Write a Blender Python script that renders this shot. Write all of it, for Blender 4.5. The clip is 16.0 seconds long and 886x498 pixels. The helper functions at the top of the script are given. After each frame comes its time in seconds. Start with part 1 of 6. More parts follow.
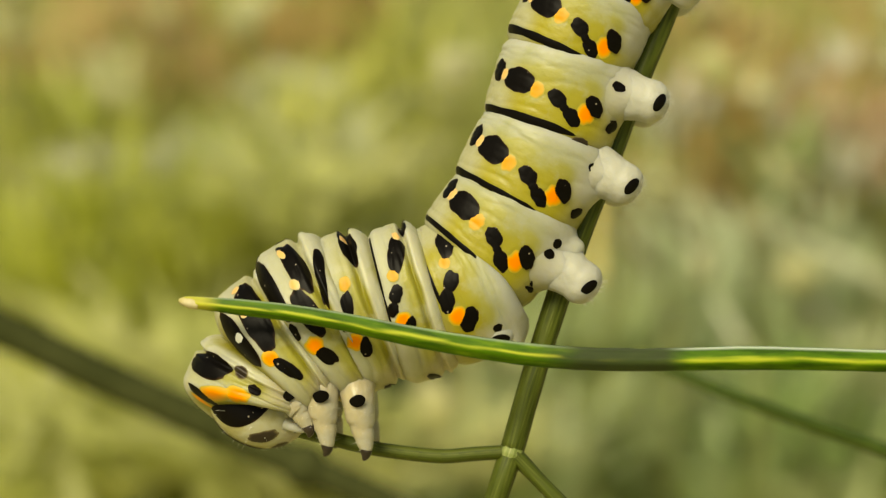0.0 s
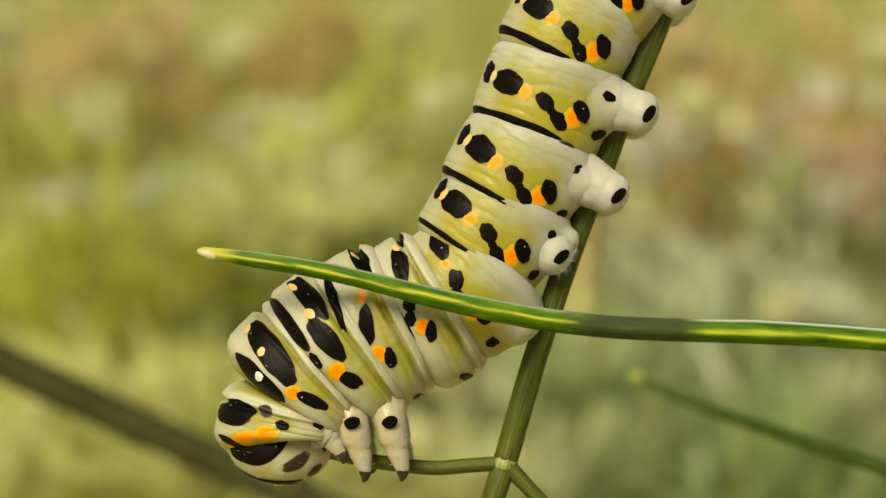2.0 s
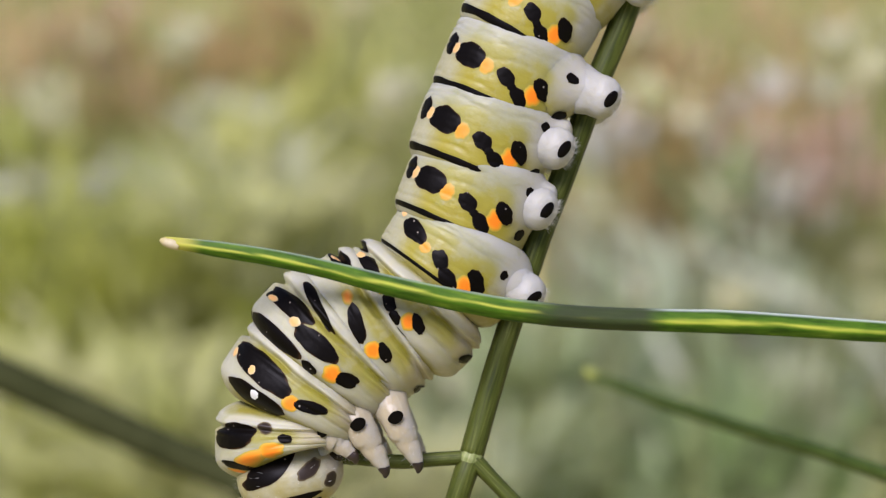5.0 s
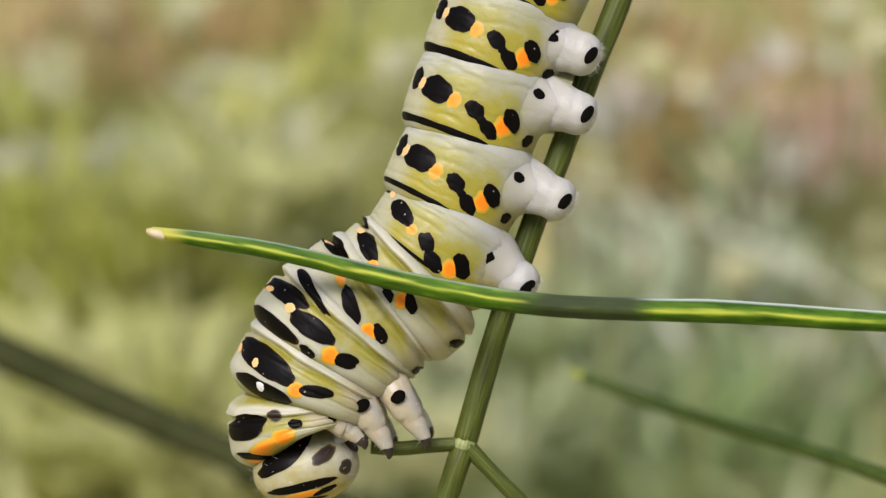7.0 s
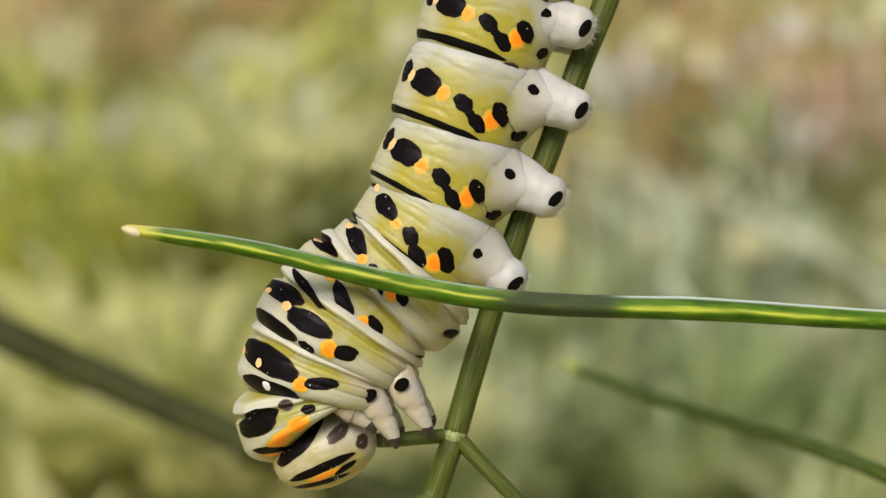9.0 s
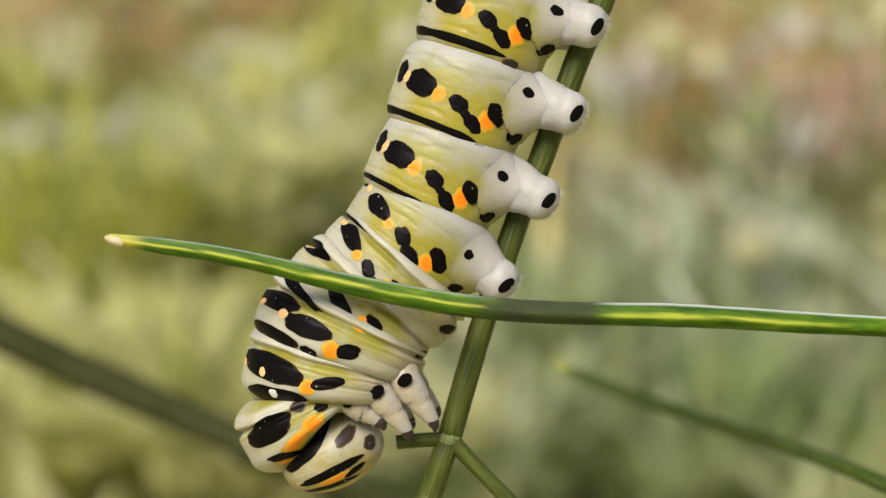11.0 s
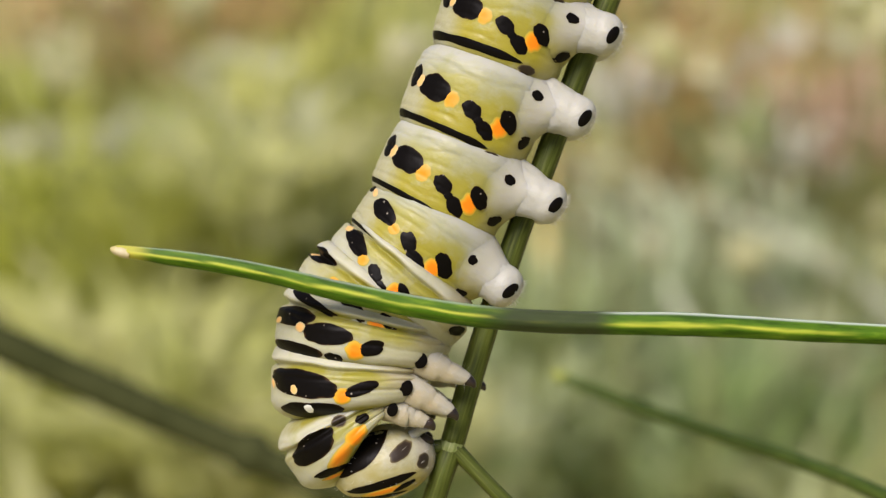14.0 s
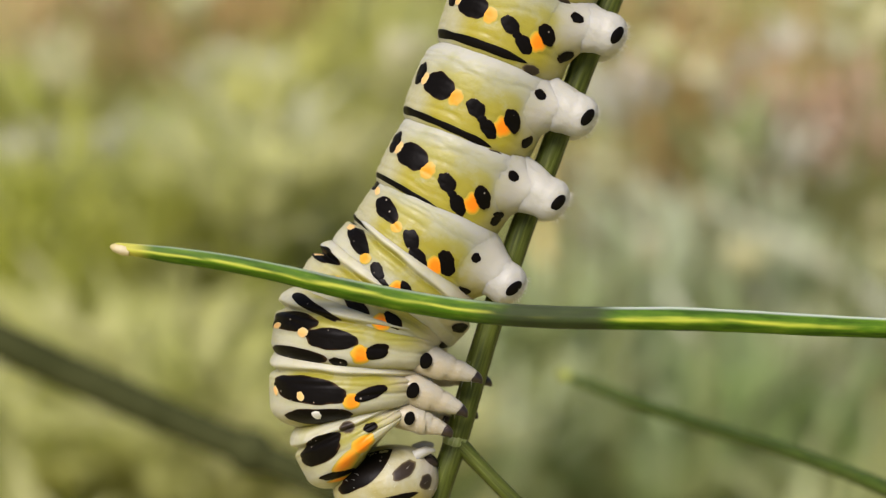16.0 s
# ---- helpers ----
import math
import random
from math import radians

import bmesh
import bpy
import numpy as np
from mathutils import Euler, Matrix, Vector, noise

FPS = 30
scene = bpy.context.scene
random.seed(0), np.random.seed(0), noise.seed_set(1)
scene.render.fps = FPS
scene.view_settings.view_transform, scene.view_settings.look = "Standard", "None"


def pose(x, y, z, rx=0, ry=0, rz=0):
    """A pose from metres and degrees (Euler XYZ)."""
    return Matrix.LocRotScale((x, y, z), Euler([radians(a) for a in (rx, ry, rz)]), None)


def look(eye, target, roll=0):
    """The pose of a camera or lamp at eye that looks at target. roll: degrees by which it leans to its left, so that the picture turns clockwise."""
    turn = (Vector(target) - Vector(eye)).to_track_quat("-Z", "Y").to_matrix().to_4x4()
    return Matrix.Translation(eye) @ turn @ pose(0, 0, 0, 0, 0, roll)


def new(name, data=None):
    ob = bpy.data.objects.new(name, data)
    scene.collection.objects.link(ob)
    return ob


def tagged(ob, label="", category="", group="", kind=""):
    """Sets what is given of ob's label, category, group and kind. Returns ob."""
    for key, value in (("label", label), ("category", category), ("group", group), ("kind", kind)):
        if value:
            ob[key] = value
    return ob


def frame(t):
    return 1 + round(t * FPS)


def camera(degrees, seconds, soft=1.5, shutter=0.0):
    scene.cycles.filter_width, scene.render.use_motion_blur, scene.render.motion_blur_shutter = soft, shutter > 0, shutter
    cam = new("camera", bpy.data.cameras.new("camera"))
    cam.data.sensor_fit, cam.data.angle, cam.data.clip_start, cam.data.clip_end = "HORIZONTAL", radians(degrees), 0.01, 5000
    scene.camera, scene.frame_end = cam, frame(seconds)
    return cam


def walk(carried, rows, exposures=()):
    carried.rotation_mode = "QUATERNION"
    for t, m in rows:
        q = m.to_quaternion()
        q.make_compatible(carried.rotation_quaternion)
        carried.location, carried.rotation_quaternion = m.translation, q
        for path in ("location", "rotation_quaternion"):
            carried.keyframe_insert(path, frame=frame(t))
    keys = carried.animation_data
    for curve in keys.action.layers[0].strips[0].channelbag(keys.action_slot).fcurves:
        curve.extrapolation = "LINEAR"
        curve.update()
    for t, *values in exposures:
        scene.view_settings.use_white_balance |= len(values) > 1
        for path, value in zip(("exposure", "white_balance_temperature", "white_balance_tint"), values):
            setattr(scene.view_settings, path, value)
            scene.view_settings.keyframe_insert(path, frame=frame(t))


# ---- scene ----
MM = 0.001
# The place is laid out in an upright plane through the caterpillar, tipped 20 degrees and 0.36 m above the soil:
# x to the right, y away from the lens, z up, in millimetres.
PLACE = pose(0, 0, 0.36, -20, 0, 0)
DIST = 129.0


def P(x, z, a=0.0, y=0.0, roll=0.0, nod=0.0):
    """A pose in the plane: millimetres, degrees of clockwise turn, of roll about the body's axis and of the head's nod."""
    return pose(x * MM, y * MM, z * MM, 0, a, 0) @ pose(0, 0, 0, nod, 0, roll)


def E(x, z, yaw, pitch):
    """A pose of the lens, before the plane."""
    return PLACE @ pose(x * MM, -DIST * MM, z * MM, 90 + pitch, 0, yaw)


cam = camera(25.0, 16.0, soft=1.3)
cam.data.dof.use_dof = True
cam.data.dof.focus_distance = 0.1255
cam.data.dof.aperture_fstop = 30.0
walk(cam, [
    (0, E(-0.000, 0.000, 0.000, 0.000)),
    (0.5, E(-0.100, -0.375, -0.119, 0.167)),
    (1, E(0.054, -0.813, -0.224, 0.337)),
    (1.5, E(-0.254, -1.492, -0.387, 0.763)),
    (2, E(-0.821, -1.922, -0.564, 1.176)),
    (2.5, E(-1.330, -2.347, -1.038, 1.564)),
    (3, E(-1.584, -2.964, -1.497, 1.962)),
    (3.5, E(-2.143, -2.526, -1.820, 1.841)),
    (4, E(-2.009, -2.197, -1.909, 1.547)),
    (4.5, E(-1.943, -1.918, -1.930, 1.224)),
    (5, E(-1.751, -1.701, -1.943, 0.904)),
    (5.2, E(-1.783, -1.609, -1.934, 0.815)),
    (7.3, E(-0.897, -0.192, -1.762, -0.148)),
    (7.5, E(-0.867, 0.025, -1.749, -0.244)),
    (8, E(-0.363, 0.208, -1.599, -0.400)),
    (8.5, E(0.075, 0.521, -1.454, -0.564)),
    (9, E(0.697, 0.770, -1.327, -0.797)),
    (9.2, E(0.859, 0.996, -1.281, -0.898)),
    (11.3, E(1.277, 1.001, -1.228, -0.794)),
    (11.5, E(1.284, 0.976, -1.225, -0.783)),
    (12, E(1.030, 0.913, -1.287, -0.731)),
    (12.5, E(0.971, 0.663, -1.339, -0.669)),
    (13, E(1.117, 0.767, -1.299, -0.691)),
    (13.5, E(0.825, 0.500, -1.428, -0.498)),
    (14, E(0.800, 0.942, -1.365, -0.571)),
    (14.5, E(0.525, 0.475, -1.388, -0.512)),
    (15, E(0.696, 0.646, -1.387, -0.490)),
    (15.5, E(0.296, 0.559, -1.441, -0.501)),
    (16, E(0.275, 0.475, -1.475, -0.512)),
], exposures=[(0.0, 0.25, 8600, -4), (1.5, 0.25, 8450, -3), (2.5, 0.26, 7800, 3), (3.5, 0.27, 6800, 13), (4.2, 0.28, 5900, 24), (5.0, 0.30, 5600, 29), (7.5, 0.34, 6000, 21), (9.0, 0.36, 6200, 20), (16.0, 0.36, 6250, 20)])

# ---- light ----
world = bpy.data.worlds.new("world")
scene.world = world
world.use_nodes = True
wn = world.node_tree
sky = wn.nodes.new("ShaderNodeTexSky")
sky.sky_type = "NISHITA"
sky.sun_disc = False
sky.sun_elevation, sky.sun_rotation = radians(53), radians(208.9)
sky.altitude, sky.dust_density, sky.ozone_density = 100, 2.0, 1.0
wn.links.new(sky.outputs[0], wn.nodes["Background"].inputs[0])
wn.nodes["Background"].inputs[1].default_value = 0.06
sun = new("sun", bpy.data.lights.new("sun", "SUN"))
sun.data.energy, sun.data.angle, sun.data.color = 3.6, radians(28), (1.0, 0.95, 0.86)
sun.matrix_basis = look((-0.42, -0.76, 1.15), (0, 0, 0))


# ---- materials ----
def node_mat(name):
    m = bpy.data.materials.new(name)
    m.use_nodes = True
    nt = m.node_tree
    return m, nt, nt.nodes["Principled BSDF"]


def noise_tex(nt, coord, scale, detail=3.0, rough=0.55):
    n = nt.nodes.new("ShaderNodeTexNoise")
    n.inputs["Scale"].default_value, n.inputs["Detail"].default_value, n.inputs["Roughness"].default_value = scale, detail, rough
    if coord is not None:
        nt.links.new(coord, n.inputs["Vector"])
    return n.outputs["Fac"]


def ramp(nt, fac, stops, interp="EASE"):
    r = nt.nodes.new("ShaderNodeValToRGB")
    r.color_ramp.interpolation = interp
    while len(r.color_ramp.elements) < len(stops):
        r.color_ramp.elements.new(0.5)
    for e, (p, c) in zip(r.color_ramp.elements, stops):
        e.position, e.color = p, (*c, 1)
    nt.links.new(fac, r.inputs[0])
    return r.outputs[0]


def mix(nt, fac, a, b, kind="MIX"):
    m = nt.nodes.new("ShaderNodeMix")
    m.data_type, m.blend_type = "RGBA", kind
    for sock, val in ((m.inputs[0], fac), (m.inputs[6], a), (m.inputs[7], b)):
        if isinstance(val, bpy.types.NodeSocket):
            nt.links.new(val, sock)
        elif isinstance(val, (int, float)):
            sock.default_value = val
        else:
            sock.default_value = (*val, 1)
    return m.outputs[2]


def bump(nt, bsdf, height, strength, dist):
    b = nt.nodes.new("ShaderNodeBump")
    b.inputs["Strength"].default_value, b.inputs["Distance"].default_value = strength, dist
    nt.links.new(height, b.inputs["Height"])
    nt.links.new(b.outputs[0], bsdf.inputs["Normal"])


def math_node(nt, op, a, b=0.0):
    m = nt.nodes.new("ShaderNodeMath")
    m.operation = op
    for i, v in enumerate((a, b)):
        if isinstance(v, bpy.types.NodeSocket):
            nt.links.new(v, m.inputs[i])
        else:
            m.inputs[i].default_value = v
    return m.outputs[0]


def skin_material(name, bands, belly, back, wander, sss=0.5):
    """Caterpillar skin: bands along the segment, paler towards the belly, with fine folds that run round the body."""
    m, nt, b = node_mat(name)
    rest, foot = nt.nodes.new("ShaderNodeAttribute"), nt.nodes.new("ShaderNodeAttribute")
    rest.attribute_name, foot.attribute_name = "rest", "foot"
    obj = rest.outputs["Vector"]
    along, around = nt.nodes.new("ShaderNodeAttribute"), nt.nodes.new("ShaderNodeAttribute")
    along.attribute_name, around.attribute_name = "along", "round"
    big = noise_tex(nt, obj, 420.0, 2.0)
    wob = math_node(nt, "ADD", along.outputs["Fac"], math_node(nt, "MULTIPLY", math_node(nt, "SUBTRACT", big, 0.5), wander))
    col = ramp(nt, wob, bands)
    wobx = math_node(nt, "ADD", around.outputs["Fac"], math_node(nt, "MULTIPLY", math_node(nt, "SUBTRACT", big, 0.5), 0.15))
    low = ramp(nt, wobx, [(0.74, (0, 0, 0)), (0.92, (1, 1, 1))])
    rear = ramp(nt, wob, [(0.28, (0.25, 0.25, 0.25)), (0.58, (1, 1, 1))])
    col = mix(nt, math_node(nt, "MULTIPLY", low, rear), col, belly)
    high = ramp(nt, wobx, [(0.03, (1, 1, 1)), (0.24, (0, 0, 0))])
    col = mix(nt, math_node(nt, "MULTIPLY", high, 0.6), col, back)
    # cloudy white and green patches under the skin
    pale = ramp(nt, noise_tex(nt, obj, 760.0, 3.0, 0.6), [(0.50, (0, 0, 0)), (0.70, (1, 1, 1))])
    col = mix(nt, math_node(nt, "MULTIPLY", pale, 0.26), col, back)
    moss = ramp(nt, noise_tex(nt, obj, 560.0, 3.0, 0.6), [(0.56, (0, 0, 0)), (0.76, (1, 1, 1))])
    col = mix(nt, math_node(nt, "MULTIPLY", moss, 0.28), col, (0.27, 0.28, 0.03))
    col = mix(nt, foot.outputs["Fac"], col, (0.45, 0.44, 0.37))
    fine = noise_tex(nt, obj, 2600.0, 4.0)
    col = mix(nt, math_node(nt, "MULTIPLY", fine, 0.10), col, (0.46, 0.46, 0.24))
    nt.links.new(col, b.inputs["Base Color"])
    nt.links.new(ramp(nt, fine, [(0.35, (0.38, 0.38, 0.38)), (0.70, (0.56, 0.56, 0.56))]), b.inputs["Roughness"])
    b.inputs["Specular IOR Level"].default_value = 0.32
    b.inputs["Subsurface Weight"].default_value = sss
    b.inputs["Subsurface Radius"].default_value = (1.0, 0.85, 0.40)
    b.inputs["Subsurface Scale"].default_value = 0.0011
    wr = nt.nodes.new("ShaderNodeMapping")
    wr.inputs["Scale"].default_value = (0.45, 0.45, 1.3)
    nt.links.new(obj, wr.inputs[0])
    folds = noise_tex(nt, wr.outputs[0], 900.0, 3.0, 0.6)
    pits = nt.nodes.new("ShaderNodeTexVoronoi")
    pits.inputs["Scale"].default_value = 4200.0
    nt.links.new(obj, pits.inputs["Vector"])
    h = math_node(nt, "ADD", folds, math_node(nt, "MULTIPLY", noise_tex(nt, obj, 1100.0, 2.0), 0.7))
    h = math_node(nt, "ADD", h, math_node(nt, "MULTIPLY", pits.outputs["Distance"], 0.16))
    bump(nt, b, h, 0.22, 0.00022)
    return m


def plain_material(name, col, col2, scale, rough=0.5, sss=0.0, bumps=0.2, bdist=0.0001, spec=0.5):
    m, nt, b = node_mat(name)
    tc = nt.nodes.new("ShaderNodeTexCoord")
    f = noise_tex(nt, tc.outputs["Object"], scale, 4.0)
    nt.links.new(ramp(nt, f, [(0.3, col), (0.7, col2)]), b.inputs["Base Color"])
    b.inputs["Roughness"].default_value = rough
    b.inputs["Specular IOR Level"].default_value = spec
    if sss:
        b.inputs["Subsurface Weight"].default_value = sss
        b.inputs["Subsurface Radius"].default_value = (1.0, 0.85, 0.5)
        b.inputs["Subsurface Scale"].default_value = 0.0012
    bump(nt, b, noise_tex(nt, tc.outputs["Object"], scale * 4, 3.0), bumps, bdist)
    return m


def edged_material(name, core, rim, skin, begin, rough, spec, sss=0.0, painted_glints=False):
    """A mark of the skin whose colour runs out towards its edge."""
    m, nt, b = node_mat(name)
    at = nt.nodes.new("ShaderNodeAttribute")
    at.attribute_name = "edge"
    tc = nt.nodes.new("ShaderNodeTexCoord")
    f = noise_tex(nt, tc.outputs["Object"], 1500.0, 4.0)
    k = math_node(nt, "ADD", at.outputs["Fac"], math_node(nt, "MULTIPLY", math_node(nt, "SUBTRACT", f, 0.5), 0.28))
    col = ramp(nt, k, [(begin, core), ((begin + 1.0) / 2, rim), (1.0, skin)], "LINEAR")
    # small glints on the mark, painted as pale spots of colour
    if painted_glints:
        glint_cells = nt.nodes.new("ShaderNodeTexVoronoi")
        glint_cells.inputs["Scale"].default_value = 1250.0
        nt.links.new(tc.outputs["Object"], glint_cells.inputs["Vector"])
        col = mix(nt, ramp(nt, glint_cells.outputs["Distance"], [(0.05, (0.7, 0.7, 0.7)), (0.10, (0, 0, 0))]), col, (0.42, 0.36, 0.28))
    nt.links.new(col, b.inputs["Base Color"])
    b.inputs["Roughness"].default_value = rough
    b.inputs["Specular IOR Level"].default_value = spec
    b.inputs["Subsurface Weight"].default_value = sss
    b.inputs["Subsurface Radius"].default_value = (1.0, 0.7, 0.3)
    b.inputs["Subsurface Scale"].default_value = 0.0003
    bump(nt, b, f, 0.25, 0.00008)
    return m


def stalk_material(name, dark, mid, light, stripes, mottle=0.35):
    """Green stalk with long pale streaks: the UV runs along and around it."""
    m, nt, b = node_mat(name)
    uv = nt.nodes.new("ShaderNodeUVMap")
    sep = nt.nodes.new("ShaderNodeSeparateXYZ")
    nt.links.new(uv.outputs[0], sep.inputs[0])
    mp = nt.nodes.new("ShaderNodeMapping")
    mp.inputs["Scale"].default_value = (0.25, stripes, 1.0)
    nt.links.new(uv.outputs[0], mp.inputs[0])
    streak = noise_tex(nt, mp.outputs[0], 3.0, 3.0)
    tc = nt.nodes.new("ShaderNodeTexCoord")
    spot = noise_tex(nt, tc.outputs["Object"], 700.0, 5.0, 0.65)
    col = ramp(nt, streak, [(0.34, dark), (0.52, mid), (0.72, light)])
    col = mix(nt, math_node(nt, "MULTIPLY", spot, mottle), col, dark)
    nt.links.new(col, b.inputs["Base Color"])
    b.inputs["Roughness"].default_value = 0.52
    b.inputs["Specular IOR Level"].default_value = 0.2
    b.inputs["Subsurface Weight"].default_value = 0.12
    b.inputs["Subsurface Radius"].default_value = (0.5, 1.0, 0.2)
    b.inputs["Subsurface Scale"].default_value = 0.0004
    bump(nt, b, math_node(nt, "ADD", streak, spot), 0.35, 0.0001)
    return m


def foliage_material(name, cols, rough=0.45, through_light=0.5):
    """Thin leaves: each takes its own colour, and some of the light comes through them."""
    m, nt, b = node_mat(name)
    geo = nt.nodes.new("ShaderNodeNewGeometry")
    n = len(cols)
    c = ramp(nt, geo.outputs["Random Per Island"], [((i + 0.5) / n, k) for i, k in enumerate(cols)], "LINEAR")
    tc = nt.nodes.new("ShaderNodeTexCoord")
    who = nt.nodes.new("ShaderNodeObjectInfo")
    c = mix(nt, 0.62, c, ramp(nt, who.outputs["Random"], [((i + 0.5) / n, k) for i, k in enumerate(cols)], "LINEAR"))
    c = mix(nt, math_node(nt, "MULTIPLY", noise_tex(nt, tc.outputs["Object"], 14.0), 0.5), c, cols[0])
    nt.links.new(c, b.inputs["Base Color"])
    b.inputs["Roughness"].default_value = rough
    tl = nt.nodes.new("ShaderNodeBsdfTranslucent")
    nt.links.new(c, tl.inputs["Color"])
    both = nt.nodes.new("ShaderNodeMixShader")
    both.inputs[0].default_value = through_light
    nt.links.new(b.outputs[0], both.inputs[1])
    nt.links.new(tl.outputs[0], both.inputs[2])
    nt.links.new(both.outputs[0], nt.nodes["Material Output"].inputs["Surface"])
    return m


MAT_ABDOMEN = skin_material("caterpillar_skin", [(0.08, (0.31, 0.27, 0.05)), (0.18, (0.33, 0.28, 0.010)), (0.46, (0.335, 0.29, 0.018)), (0.62, (0.34, 0.315, 0.07)), (0.76, (0.37, 0.365, 0.22)), (0.92, (0.44, 0.435, 0.36))], (0.45, 0.43, 0.35), (0.43, 0.425, 0.34), 0.24)
MAT_THORAX = skin_material("thorax_skin", [(0.07, (0.28, 0.245, 0.025)), (0.16, (0.48, 0.465, 0.335)), (0.36, (0.40, 0.385, 0.22)), (0.54, (0.34, 0.31, 0.06)), (0.68, (0.26, 0.23, 0.012)), (0.76, (0.48, 0.465, 0.335)), (0.86, (0.48, 0.46, 0.315)), (0.95, (0.28, 0.245, 0.025))], (0.42, 0.37, 0.23), (0.47, 0.455, 0.335), 0.10)
def head_material():
    """Cream and green on the crown, yellow towards the lower cheek."""
    m = plain_material("head_skin", (0.36, 0.32, 0.12), (0.44, 0.42, 0.28), 500, 0.42, 0.35, 0.45, 0.0002, 0.35)
    nt = m.node_tree
    b = nt.nodes["Principled BSDF"]
    col = b.inputs["Base Color"].links[0].from_socket
    tc = nt.nodes.new("ShaderNodeTexCoord")
    sep = nt.nodes.new("ShaderNodeSeparateXYZ")
    nt.links.new(tc.outputs["Object"], sep.inputs[0])
    low = ramp(nt, math_node(nt, "ADD", math_node(nt, "MULTIPLY", sep.outputs["Z"], 210.0), 0.5), [(0.05, (0.75, 0.75, 0.75)), (0.55, (0, 0, 0))])
    col = mix(nt, low, col, (0.44, 0.33, 0.05))
    jaw = ramp(nt, math_node(nt, "MULTIPLY", sep.outputs["X"], 300.0), [(0.62, (0, 0, 0)), (0.88, (0.8, 0.8, 0.8))])
    nt.links.new(mix(nt, jaw, col, (0.42, 0.37, 0.28)), b.inputs["Base Color"])
    return m


MAT_HEAD = head_material()


def flesh_material():
    """White at the sole, greenish yellow where the foot leaves the body."""
    m = plain_material("proleg_flesh", (0.45, 0.44, 0.37), (0.42, 0.41, 0.335), 350, 0.46, 0.5, 0.35, 0.0003, 0.25)
    nt = m.node_tree
    b = nt.nodes["Principled BSDF"]
    col = b.inputs["Base Color"].links[0].from_socket
    tc = nt.nodes.new("ShaderNodeTexCoord")
    sep = nt.nodes.new("ShaderNodeSeparateXYZ")
    nt.links.new(tc.outputs["Object"], sep.inputs[0])
    k = ramp(nt, math_node(nt, "MULTIPLY", math_node(nt, "ADD", sep.outputs["X"], 0.0046), 220.0), [(0.05, (1, 1, 1)), (0.60, (0, 0, 0))])
    nt.links.new(mix(nt, k, col, (0.43, 0.415, 0.335)), b.inputs["Base Color"])
    return m


MAT_FLESH = flesh_material()
MAT_LEG = plain_material("leg_flesh", (0.42, 0.355, 0.21), (0.42, 0.40, 0.32), 420, 0.38, 0.5, 0.5, 0.0002)
MARK = {
    "black": edged_material("black_mark", (0.004, 0.003, 0.002), (0.010, 0.006, 0.003), (0.050, 0.026, 0.010), 0.88, 0.42, 0.08, 0.0, True),
    "line": edged_material("black_line", (0.004, 0.003, 0.002), (0.010, 0.006, 0.003), (0.050, 0.026, 0.010), 0.88, 0.42, 0.08),
    "orange": edged_material("orange_mark", (0.95, 0.25, 0.003), (0.84, 0.33, 0.010), (0.48, 0.38, 0.04), 0.42, 0.45, 0.25),
    "yellow_orange": edged_material("yellow_orange_mark", (0.92, 0.28, 0.008), (0.74, 0.32, 0.02), (0.40, 0.34, 0.05), 0.25, 0.45, 0.25),
    "pale_orange": edged_material("pale_orange_mark", (0.82, 0.45, 0.14), (0.74, 0.46, 0.18), (0.50, 0.42, 0.20), 0.5, 0.40, 0.3),
    "white": edged_material("white_mark", (0.82, 0.82, 0.76), (0.80, 0.80, 0.72), (0.70, 0.70, 0.60), 0.8, 0.40, 0.4),
    "brown": edged_material("brown_mark", (0.030, 0.020, 0.012), (0.05, 0.035, 0.02), (0.18, 0.14, 0.06), 0.7, 0.45, 0.3),
}
MAT_CLAW = plain_material("claw_horn", (0.014, 0.010, 0.008), (0.035, 0.022, 0.016), 900, 0.35)
MAT_BRISTLE = plain_material("bristle", (0.75, 0.72, 0.60), (0.80, 0.78, 0.68), 900, 0.4)


